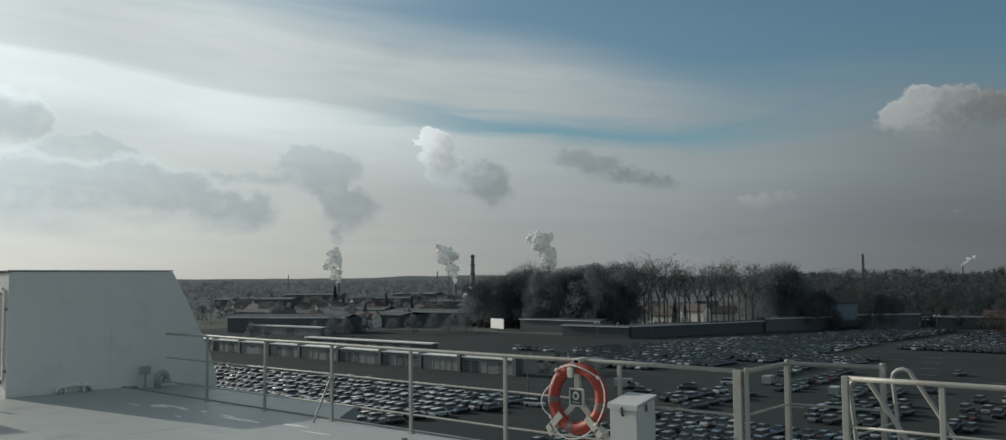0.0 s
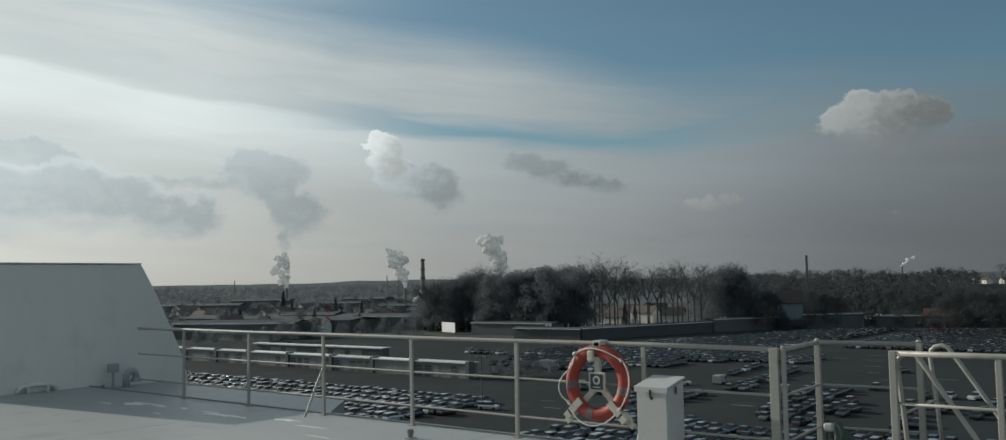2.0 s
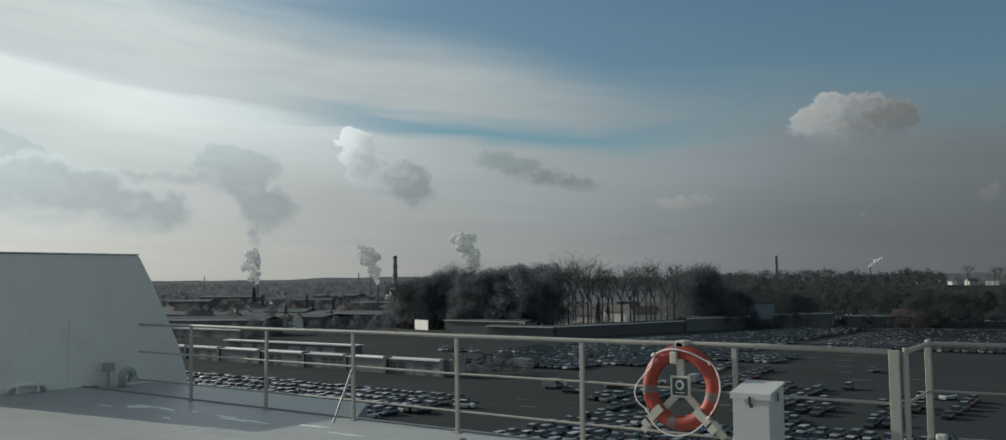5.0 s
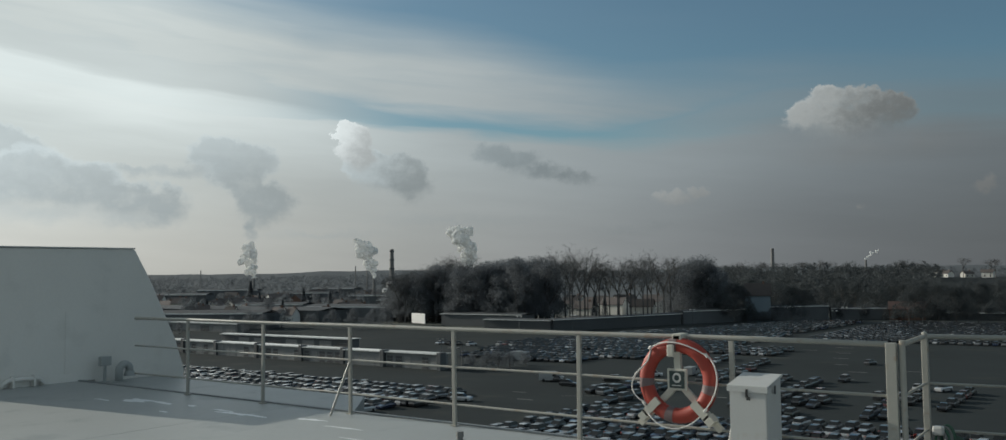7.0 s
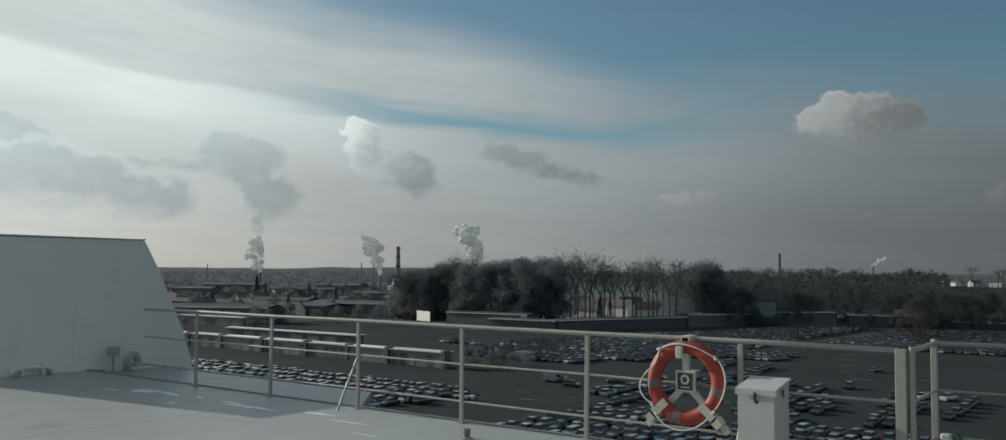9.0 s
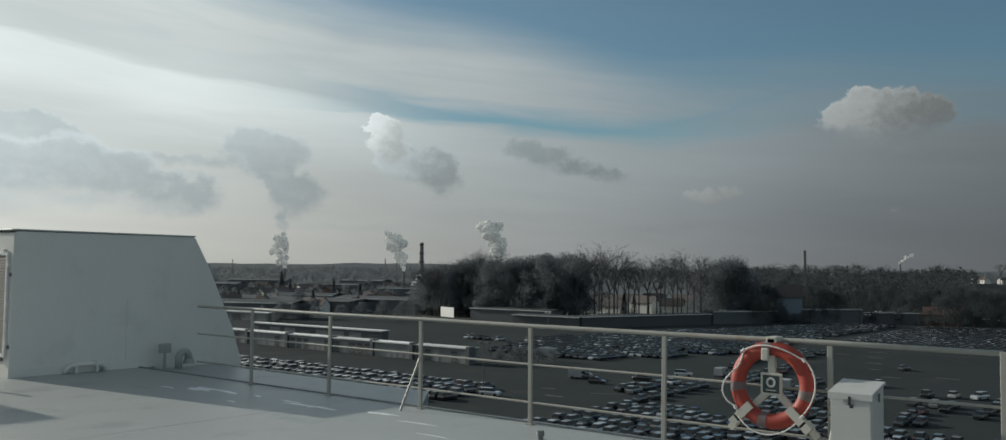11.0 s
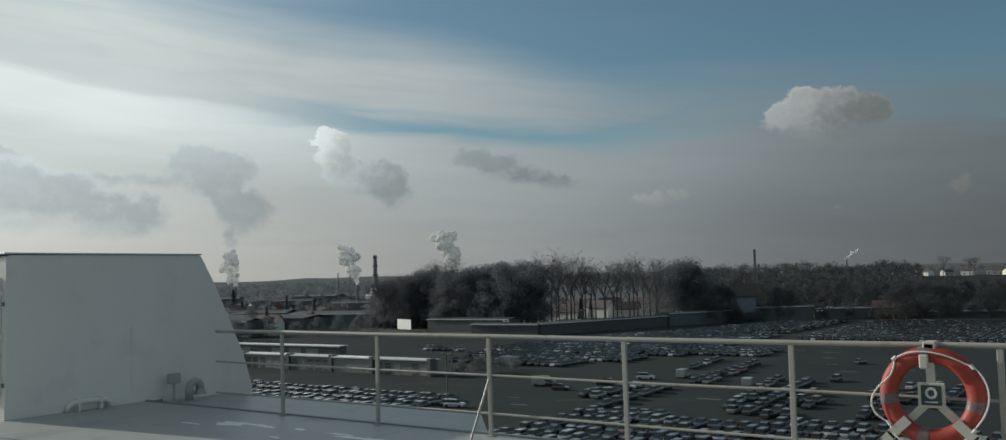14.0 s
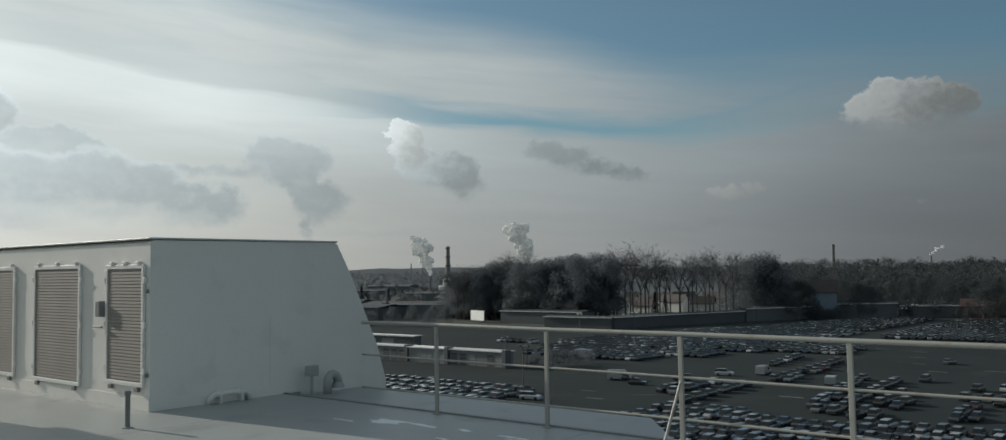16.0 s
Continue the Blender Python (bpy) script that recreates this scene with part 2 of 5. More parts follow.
def car_paint(name, far):
    m = bpy.data.materials.new(name)
    m.use_nodes = True
    t = m.node_tree
    b = t.nodes["Principled BSDF"]
    b.inputs["Roughness"].default_value, b.inputs["Coat Weight"].default_value, b.inputs["Coat Roughness"].default_value = 0.30, 1.0, 0.04
    b.inputs["Metallic"].default_value, b.inputs["Coat IOR"].default_value = 0.45, 1.8
    if far:
        src = t.nodes.new("ShaderNodeAttribute")
        src.attribute_name = "tint"
        val = src.outputs["Fac"]
    else:
        src = t.nodes.new("ShaderNodeObjectInfo")
        val = src.outputs["Random"]
    ramp = t.nodes.new("ShaderNodeValToRGB")
    ramp.color_ramp.interpolation = "CONSTANT"
    stops = ((0.0, (0.56, 0.57, 0.58)), (0.15, (0.012, 0.013, 0.015)), (0.40, (0.055, 0.058, 0.062)), (0.60, (0.025, 0.027, 0.032)),
             (0.74, (0.21, 0.215, 0.22)), (0.86, (0.015, 0.028, 0.07)), (0.925, (0.11, 0.012, 0.010)), (0.94, (0.03, 0.04, 0.035)), (0.97, (0.02, 0.04, 0.08)))
    e = ramp.color_ramp.elements
    e[0].position, e[0].color = 0.0, (*stops[0][1], 1)
    e[1].position, e[1].color = stops[1][0], (*stops[1][1], 1)
    for pos, c in stops[2:]:
        k = e.new(pos)
        k.color = (*c, 1)
    t.links.new(val, ramp.inputs[0])
    t.links.new(ramp.outputs[0], b.inputs["Base Color"])
    return m


M_DECK = material("deck_paint", (0.365, 0.38, 0.372), 0.45, vary=0.16, scale=0.55, fine=14, bump=0.25, stain=(0.27, 0.29, 0.29), stain_amount=0.75, world=True)
M_LEDGE = material("ledge_paint", (0.26, 0.27, 0.27), 0.5, vary=0.12, scale=0.9, fine=16, bump=0.15, stain=(0.30, 0.30, 0.29), stain_amount=0.5)
M_HULL = material("hull_paint", (0.81, 0.785, 0.735), 0.5, vary=0.07, scale=0.8, fine=20, bump=0.1, stain=(0.66, 0.64, 0.59), stain_amount=0.3)
M_RAIL = material("rail_paint", (0.37, 0.362, 0.325), 0.42, vary=0.14, scale=4, fine=60, bump=0.1, stain=(0.28, 0.18, 0.10), stain_amount=0.45)
M_PLATFORM = material("platform_paint", (0.20, 0.205, 0.20), 0.6, vary=0.2, scale=2, fine=30, stain=(0.14, 0.13, 0.12), stain_amount=0.5)
M_BAG = material("green_bag", (0.06, 0.10, 0.075), 0.8, vary=0.3, scale=10)
M_WHITE = material("white_paint", (0.53, 0.535, 0.52), 0.45, vary=0.07, scale=4, fine=50, bump=0.08, stain=(0.46, 0.43, 0.38), stain_amount=0.35)
M_CREAM = material("cream_bracket", (0.56, 0.54, 0.47), 0.5, vary=0.10, scale=8, fine=60)
M_SPLASH = material("white_splash", (0.80, 0.82, 0.83), 0.35, vary=0.08, scale=3, fine=30)
M_FRAME = material("white_frame", (0.78, 0.77, 0.74), 0.5, vary=0.08, scale=4, fine=50, bump=0.08, stain=(0.5, 0.42, 0.34), stain_amount=0.35)
M_MESH = material("louvre_mesh", (0.30, 0.268, 0.24), 0.75, vary=0.15, scale=2, fine=60)
M_BLACK = material("black_fitting", (0.025, 0.025, 0.025), 0.5, vary=0.2)
M_DARK = material("grey_fitting", (0.20, 0.205, 0.20), 0.55, vary=0.25, scale=6)
M_ORANGE = material("buoy_orange", (0.33, 0.042, 0.026), 0.55, vary=0.18, scale=5, fine=60, bump=0.08, stain=(0.22, 0.05, 0.04), stain_amount=0.55)
M_TAPE = material("reflective_tape", (0.17, 0.125, 0.125), 0.45, metal=0.1, vary=0.3, scale=20)
M_ROPE = material("white_rope", (0.78, 0.76, 0.72), 0.8, vary=0.1, scale=30, fine=200, bump=0.4)
M_SIGN = material("sign_dark", (0.03, 0.05, 0.05), 0.4, vary=0.1)
M_GREEN = material("green_hose", (0.05, 0.12, 0.08), 0.55, vary=0.25, scale=12)
M_ASPHALT = material("asphalt", (0.038, 0.0445, 0.046), 0.9, vary=0.25, scale=0.035, fine=0.6, bump=0.0, stain=(0.056, 0.060, 0.056), stain_amount=0.7, spec=0.06)
M_GRASS = material("rough_land", (0.105, 0.114, 0.104), 0.95, vary=0.3, scale=0.012, fine=0.15, bump=0.0, stain=(0.14, 0.14, 0.12), stain_amount=0.6, spec=0.05)
M_MARK = material("road_marking", (0.12, 0.125, 0.12), 0.85, vary=0.45, scale=0.8, bump=0.0)
# bark and twig tones lifted a little for haze, still near their own
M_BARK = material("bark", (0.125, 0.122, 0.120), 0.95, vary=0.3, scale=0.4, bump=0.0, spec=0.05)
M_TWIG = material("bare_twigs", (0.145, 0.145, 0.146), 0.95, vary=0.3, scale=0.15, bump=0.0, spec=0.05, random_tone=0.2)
# crowns and far woods: colours raised and blued, distance haze painted in
M_HAZELEAF = material("hazed_winter_crowns", (0.172, 0.187, 0.202), 0.95, vary=0.16, scale=0.12, bump=0.0, spec=0.02, random_tone=0.08)
M_HAZEWOODS = material("far_woods", (0.178, 0.194, 0.208), 0.95, vary=0.15, scale=0.01, fine=0.08, bump=0.0, spec=0.02)
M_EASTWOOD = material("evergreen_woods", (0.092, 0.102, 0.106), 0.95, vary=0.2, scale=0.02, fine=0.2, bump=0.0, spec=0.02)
# ridge colour lightened to stand for haze over the distance
M_HAZEHILL = material("hazed_far_hill", (0.125, 0.136, 0.144), 0.95, vary=0.2, scale=0.004, fine=0.03, bump=0.0, spec=0.02)
M_SHED = material("shed_cladding", (0.26, 0.27, 0.27), 0.7, vary=0.2, scale=0.15, fine=2.0, stain=(0.16, 0.15, 0.13), stain_amount=0.5, random_tone=0.2)
M_SHEDDARK = material("dark_cladding", (0.100, 0.108, 0.113), 0.7, vary=0.2, scale=0.15, fine=2.0, random_tone=0.2)
M_PALEROOF = material("pale_roof", (0.74, 0.74, 0.72), 0.6, vary=0.15, scale=0.2, fine=1.5, random_tone=0.25)
M_FIELD = material("pale_field", (0.20, 0.20, 0.175), 0.95, vary=0.25, scale=0.05, fine=0.6, bump=0.0)
M_ROOF = material("sheet_roof", (0.085, 0.09, 0.095), 0.75, vary=0.2, scale=0.1, fine=1.5, random_tone=0.3, spec=0.15)
M_FASCIA = material("white_fascia", (0.80, 0.80, 0.78), 0.45, vary=0.08, scale=0.3)
M_DOOR = material("roller_door", (0.27, 0.275, 0.27), 0.6, vary=0.15, scale=0.4)
M_GATEDARK = material("dock_opening", (0.11, 0.11, 0.11), 0.8, vary=0.2)
M_TILE = material("roof_tiles", (0.095, 0.082, 0.078), 0.85, vary=0.25, scale=0.3, fine=3.0, random_tone=0.35)
M_REDTILE = material("red_roof_tiles", (0.085, 0.052, 0.046), 0.85, vary=0.25, scale=0.3, fine=3.0)
M_RENDER = material("house_render", (0.62, 0.61, 0.57), 0.8, vary=0.12, scale=0.3, random_tone=0.3)
M_BLUEW = material("blue_render", (0.20, 0.255, 0.295), 0.7, vary=0.12, scale=0.2)
M_PANE = material("window_dark", (0.03, 0.035, 0.04), 0.15, vary=0.1, bump=0.0)
M_BRICK = material("brick_far", (0.17, 0.10, 0.075), 0.85, vary=0.2, scale=0.5)
M_CHIM = material("chimney_concrete", (0.20, 0.195, 0.19), 0.8, vary=0.2, scale=0.1)
for m_ in (M_HAZELEAF, M_HAZEWOODS, M_EASTWOOD):            # thin crowns let light through
    t_ = m_.node_tree
    b_ = t_.nodes["Principled BSDF"]
    tl, mx = t_.nodes.new("ShaderNodeBsdfTranslucent"), t_.nodes.new("ShaderNodeMixShader")
    t_.links.new(b_.inputs["Base Color"].links[0].from_socket, tl.inputs["Color"])
    mx.inputs[0].default_value = 0.5
    t_.links.new(b_.outputs[0], mx.inputs[1])
    t_.links.new(tl.outputs[0], mx.inputs[2])
    t_.links.new(mx.outputs[0], t_.nodes["Material Output"].inputs["Surface"])
M_STEAM = material("steam", (0.93, 0.93, 0.92), 1.0, vary=0.03, scale=0.05, bump=0.0, spec=0.0)
M_WISP = material("thin_steam", (0.93, 0.93, 0.92), 1.0, vary=0.03, scale=0.05, bump=0.0, spec=0.0)
for m_, a_ in ((M_STEAM, 1.0), (M_WISP, 0.93)):
    m_.node_tree.nodes["Principled BSDF"].inputs["Alpha"].default_value = a_
for m_ in (M_STEAM, M_WISP):            # steam scatters the sun through
    t_ = m_.node_tree
    tl, mx = t_.nodes.new("ShaderNodeBsdfTranslucent"), t_.nodes.new("ShaderNodeMixShader")
    tl.inputs["Color"].default_value = (0.95, 0.95, 0.94, 1)
    mx.inputs[0].default_value = 0.4
    t_.links.new(t_.nodes["Principled BSDF"].outputs[0], mx.inputs[1])
    t_.links.new(tl.outputs[0], mx.inputs[2])
    t_.links.new(mx.outputs[0], t_.nodes["Material Output"].inputs["Surface"])
M_REDT = material("red_cab", (0.45, 0.05, 0.03), 0.45, vary=0.1)
M_GLASS = material("car_glass", (0.012, 0.014, 0.016), 0.12, vary=0.1, bump=0.0)
M_TYRE = material("tyre", (0.02, 0.02, 0.02), 0.9, vary=0.2)
M_PAINT, M_PAINTFAR = car_paint("car_paint", False), car_paint("car_paint_row", True)
M_VANWHITE = material("van_white", (0.36, 0.37, 0.37), 0.35, vary=0.06, scale=0.6, coat=0.5)

# ---- mesh helpers ----


def mesh_of(name, bm, mats, smooth=False):
    me = bpy.data.meshes.new(name)
    bm.normal_update()
    bm.to_mesh(me)
    bm.free()
    for m in (mats if isinstance(mats, (list, tuple)) else [mats]):
        me.materials.append(m)
    if smooth:
        for p in me.polygons:
            p.use_smooth = True
    return me


def part(name, bm, mat, parent, label="", smooth=False):
    ob = new(name, mesh_of(name, bm, mat, smooth))
    ob.parent = parent
    return tagged(ob, label) if label else ob


def empty(name, m, label, category, group="", kind=""):
    ob = new(name)
    ob.matrix_world = m
    ob.empty_display_size = 0.2
    return tagged(ob, label, category, group, kind)


def box(bm, x0, x1, y0, y1, z0, z1, bevel=0.0, mat=0):
    v = [bm.verts.new((x, y, z)) for z in (z0, z1) for y in (y0, y1) for x in (x0, x1)]
    fs = [bm.faces.new([v[i] for i in q]) for q in ((0, 2, 3, 1), (4, 5, 7, 6), (0, 1, 5, 4), (2, 6, 7, 3), (0, 4, 6, 2), (1, 3, 7, 5))]
    for f in fs:
        f.material_index = mat
    if bevel:
        bmesh.ops.bevel(bm, geom=list({e for f in fs for e in f.edges}), offset=bevel, segments=2, affect="EDGES", profile=0.5)
    return bm


def bx(*a, **k):
    return box(bmesh.new(), *a, **k)


def tube(bm, a, b, r0, r1=None, seg=10, caps=True):
    a, b = Vector(a), Vector(b)
    r1 = r0 if r1 is None else r1
    q = (b - a).to_track_quat("Z", "Y")
    rings = []
    for p, r in ((a, r0), (b, r1)):
        rings.append([bm.verts.new(p + q @ Vector((r * math.cos(k * math.tau / seg), r * math.sin(k * math.tau / seg), 0))) for k in range(seg)])
    for k in range(seg):
        bm.faces.new((rings[0][k], rings[0][(k + 1) % seg], rings[1][(k + 1) % seg], rings[1][k]))
    if caps:
        bm.faces.new(rings[0][::-1]), bm.faces.new(rings[1])
    return bm


def pipe(bm, pts, r, seg=8):
    """A round bar along a polyline, with rings at its points."""
    pts = [Vector(p) for p in pts]
    rings, up = [], None
    for i, p in enumerate(pts):
        d = (pts[min(i + 1, len(pts) - 1)] - pts[max(i - 1, 0)]).normalized()
        if up is None:
            up = d.orthogonal().normalized()
        up = (up - d * up.dot(d)).normalized()
        side = d.cross(up)
        rings.append([bm.verts.new(p + (up * math.cos(k * math.tau / seg) + side * math.sin(k * math.tau / seg)) * r) for k in range(seg)])
    for a, b in zip(rings, rings[1:]):
        for k in range(seg):
            bm.faces.new((a[k], a[(k + 1) % seg], b[(k + 1) % seg], b[k]))
    bm.faces.new(rings[0][::-1]), bm.faces.new(rings[-1])
    return bm

# ---- the ship's top deck ----
RAIL_Y, RAIL_Z = 8.09, 1.05


def structure(name, bm, mat, label, category="", smooth=False):
    ob = new(name, mesh_of(name, bm, mat, smooth))
    return tagged(ob, label, category, kind="structure")


def deck_sheet():
    """Deck plating in plates with sunk weld seams, laid on a slab."""
    base = structure("deck", bx(-40, 16, -14, 8.16, -0.30, -0.012), M_DECK, "pale grey painted steel ship deck, scuffed and damp", "deck")
    shared = {}
    for ix in range(0, 12):
        for iy in range(0, 5):
            x0, y0 = -34 + ix * 4.0, -11.84 + iy * 4.0
            y1 = min(y0 + 4.0, 8.16)
            key = round(y1 - y0, 2)
            if key not in shared:
                shared[key] = mesh_of("deck_plate", bx(0.004, 3.996, 0.004, key - 0.004, -0.012, 0.0, bevel=0.003), M_DECK)
            ob = new("deck_plate", shared[key])
            ob.location = (x0, y0, 0)
            ob.parent = base
    return base


deck_sheet()

bm = bmesh.new()
prof = [(8.16, 0.0), (8.16, 0.018), (8.20, 0.020), (8.30, 0.0), (8.38, -0.05), (8.42, -0.14), (8.42, -23.5), (8.16, -23.5)]
rings = [[bm.verts.new((x, y, z)) for y, z in prof] for x in (-40, 16)]
for k in range(len(prof)):
    bm.faces.new((rings[0][k], rings[1][k], rings[1][(k + 1) % len(prof)], rings[0][(k + 1) % len(prof)]))
structure("deck_edge", bm, M_LEDGE, "rounded grey steel deck edge above the ship's side", "deck edge")

# ledge outside the railing beside the vent house, cut off at a slant
bm = bmesh.new()
low = [bm.verts.new((x, y, -0.34)) for x, y in ((-15.2, 8.43), (-9.2, 8.43), (-10.1, 9.5), (-15.2, 9.5))]
top = [bm.verts.new((v.co.x, v.co.y, -0.04)) for v in low]
bm.faces.new(low[::-1]), bm.faces.new(top)
for k in range(4):
    bm.faces.new((low[k], low[(k + 1) % 4], top[(k + 1) % 4], top[k]))
structure("side_ledge", bm, M_DECK, "grey painted ledge outside the railing", "ledge")

# boarding platform that juts out through the gap in the railing
bm = bx(-2.86, -1.66, 8.43, 9.34, -0.10, 0.0, bevel=0.012)
structure("boarding_platform", bm, M_PLATFORM, "small grey steel boarding platform outside the railing", "platform")


def vent_house():
    h = empty("vent_house", pose(-15.25, 6.15, 0), "large white ventilation house with louvred openings, standing on the deck", "deck house")
    prof = [(0.0, 0.0), (0.0, 2.10), (0.05, 2.13), (2.95, 2.14), (2.99, 2.11), (3.27, 1.62), (3.78, 0.55), (3.95, 0.02), (3.97, -1.2), (2.3, -1.2), (2.3, 0.0)]
    bm = bmesh.new()
    n = len(prof)
    ra, rb = ([bm.verts.new((x, y, z)) for y, z in prof] for x in (-16.0, 0.0))
    for k in range(n):
        bm.faces.new((ra[k], rb[k], rb[(k + 1) % n], ra[(k + 1) % n]))
    bm.faces.new(rb[::-1]), bm.faces.new(ra)
    bmesh.ops.recalc_face_normals(bm, faces=bm.faces[:])
    part("wall", bm, M_HULL, h)
    # rim along the roof, end strip and foot plate
    part("roof_rim", bx(-16.0, 0.02, -0.03, 2.98, 2.142, 2.165, bevel=0.006), M_WHITE, h, "thin pale roof plate")
    part("foot_plate", bx(-16.0, 0.014, -0.014, -0.003, 0.0, 0.17, bevel=0.003), M_HULL, h)
    part("foot_plate", bx(0.003, 0.012, -0.014, 1.99, 0.0, 0.13, bevel=0.003), M_HULL, h)
    part("stiffener", bx(0.003, 0.012, 1.78, 1.86, 0.14, 1.12, bevel=0.003), M_HULL, h)
    for x0, x1, z0, z1 in ((-1.08, -0.10, 0.29, 1.83), (-3.26, -1.80, 0.19, 1.85), (-5.4, -3.92, 0.19, 1.85), (-7.6, -6.1, 0.19, 1.85)):
        p = part("louvre_panel", bx(x0 + 0.05, x1 - 0.05, -0.022, -0.004, z0 + 0.05, z1 - 0.05), M_MESH, h, "brown fine-meshed louvre panel in a white frame")
        f = bmesh.new()
        w = 0.055
        for a in ((x0, x1, z1 - w, z1), (x0, x1, z0, z0 + w), (x0, x0 + w, z0 + w, z1 - w), (x1 - w, x1, z0 + w, z1 - w)):
            box(f, a[0], a[1], -0.04, -0.003, a[2], a[3], bevel=0.006)
        part("frame", f, M_FRAME, p, "white steel frame")
        s = bmesh.new()
        k, z = 0, z0 + 0.075
        while z < z1 - 0.07:
            v = [s.verts.new(c) for c in ((x0 + w, -0.025, z + 0.036), (x1 - w, -0.025, z + 0.036), (x1 - w, -0.030, z), (x0 + w, -0.030, z), (x0 + w, -0.0255, z - 0.004), (x1 - w, -0.0255, z - 0.004))]
            s.faces.new((v[0], v[1], v[2], v[3])), s.faces.new((v[3], v[2], v[5], v[4]))
            z += 0.042
        part("slat", s, M_MESH, p)
        for i in range(3):
            zc = z0 + 0.2 + i * (z1 - z0 - 0.4) / 2
            for xe in (x0 - 0.035, x1 + 0.005):
                part("clip", bx(xe, xe + 0.03, -0.045, -0.003, zc - 0.035, zc + 0.035, bevel=0.004), M_FRAME, p)
        for i in range(3):
            xc = x0 + 0.15 + i * (x1 - x0 - 0.3) / 2
            part("clip", bx(xc - 0.04, xc + 0.04, -0.05, -0.003, z1 + 0.004, z1 + 0.04, bevel=0.004), M_FRAME, p)
            if i != 1:
                part("clip", bx(xc - 0.04, xc + 0.04, -0.05, -0.003, z0 - 0.06, z0 - 0.004, bevel=0.004), M_DARK, p)
    part("switch_box", bx(-1.25, -1.14, -0.09, -0.003, 1.15, 1.36, bevel=0.008), M_DARK, h, "small dark switch box")
    part("handle", tube(bmesh.new(), (-1.36, -0.06, 1.02), (-1.12, -0.06, 1.02), 0.014), M_DARK, h)
    part("handle_stay", tube(bmesh.new(), (-1.24, -0.06, 1.02), (-1.24, -0.004, 1.02), 0.012), M_DARK, h)
    for z in (1.47, 0.42):
        part("lug", bx(-0.06, -0.02, -0.03, -0.003, z, z + 0.05, bevel=0.004), M_DARK, h)
    return h


vent_house()


def vent_trunk():
    """Unseen tall trunk farther aft, placed for the shadow it throws across the deck."""
    v = empty("ventilation_tower", pose(-23.0, 0.8, 0), "tall white tower standing farther along the deck, out of view", "ventilation tower")
    part("body", bx(0, 3.3, 0, 3.05, 0, 2.86, bevel=0.03), M_HULL, v)
    part("hood", bx(-0.12, 3.42, -0.12, 3.17, 2.864, 2.98, bevel=0.02), M_HULL, v)
    part("stay", tube(bmesh.new(), (3.3, 2.6, 2.2), (5.6, 3.5, 0.0), 0.03), M_RAIL, v)


vent_trunk()


def drain_pipe(x, y):
    p = empty("drain_pipe", pose(x, y, 0), "low grey bent drain pipe along the vent house foot", "pipe")
    pts = [(0.03, -0.30, 0.0), (0.06, -0.30, 0.07), (0.07, -0.24, 0.12), (0.07, 0.0, 0.13), (0.07, 0.24, 0.12), (0.06, 0.30, 0.07), (0.03, 0.30, 0.0)]
    part("bend", pipe(bmesh.new(), pts, 0.035, 12), M_HULL, p, smooth=True)
    for yy in (-0.16, 0.16):
        part("clamp", bx(0.0, 0.11, yy - 0.015, yy + 0.015, 0.0, 0.175, bevel=0.005), M_HULL, p)


drain_pipe(-15.235, 7.25)


def gooseneck_vent(x, y, z):
    v = empty("gooseneck_vent", pose(x, y, z) @ Matrix.Scale(0.72, 4), "squat grey gooseneck air vent on the ledge beside the wall", "air vent")
    part("base", tube(bmesh.new(), (0, 0, 0), (0, 0, 0.02), 0.17, seg=16), M_DECK, v)
    pts = [(0, 0, 0.02), (0, 0, 0.26)] + [(0, 0.13 - 0.13 * math.cos(a), 0.26 + 0.13 * math.sin(a)) for a in (0.4, 0.8, 1.2, 1.57, 1.95, 2.35, 2.75)] + [(0, 0.26, 0.20)]
    part("neck", pipe(bmesh.new(), pts, 0.085, 14), M_DECK, v, smooth=True)
    part("hood", tube(bmesh.new(), (0, 0.26, 0.23), (0, 0.26, 0.12), 0.10, 0.135, seg=16), M_DECK, v)


def junction_post(x, y, z):
    j = empty("junction_post", pose(x, y, z), "small grey junction box on a short post beside the vent", "junction box")
    part("post", tube(bmesh.new(), (0, 0, 0), (0, 0, 0.28), 0.022, seg=10), M_DECK, j)
    part("foot", bx(-0.06, 0.06, -0.06, 0.06, 0, 0.012, bevel=0.003), M_DECK, j)
    part("box", bx(-0.05, 0.05, -0.09, 0.09, 0.27, 0.42, bevel=0.012), M_DECK, j)


gooseneck_vent(-14.9, 8.66, -0.04)
junction_post(-15.05, 8.50, -0.04)


def sounding_pipe(x, y, h, r=0.028):
    p = empty("sounding_pipe", pose(x, y, 0), "short grey sounding pipe with a cap standing on deck", "pipe")
    part("pipe", tube(bmesh.new(), (0, 0, 0), (0, 0, h), r, seg=12), M_DARK, p)
    part("cap", tube(bmesh.new(), (0, 0, h), (0, 0, h + 0.05), r * 1.35, r * 1.2, seg=12), M_DARK, p)
    part("flange", tube(bmesh.new(), (0, 0, 0.0), (0, 0, 0.014), r * 2.2, seg=14), M_DECK, p)
    return p


sounding_pipe(-14.32, 5.38, 0.36)
sounding_pipe(-6.64, 7.40, 0.05, 0.03)


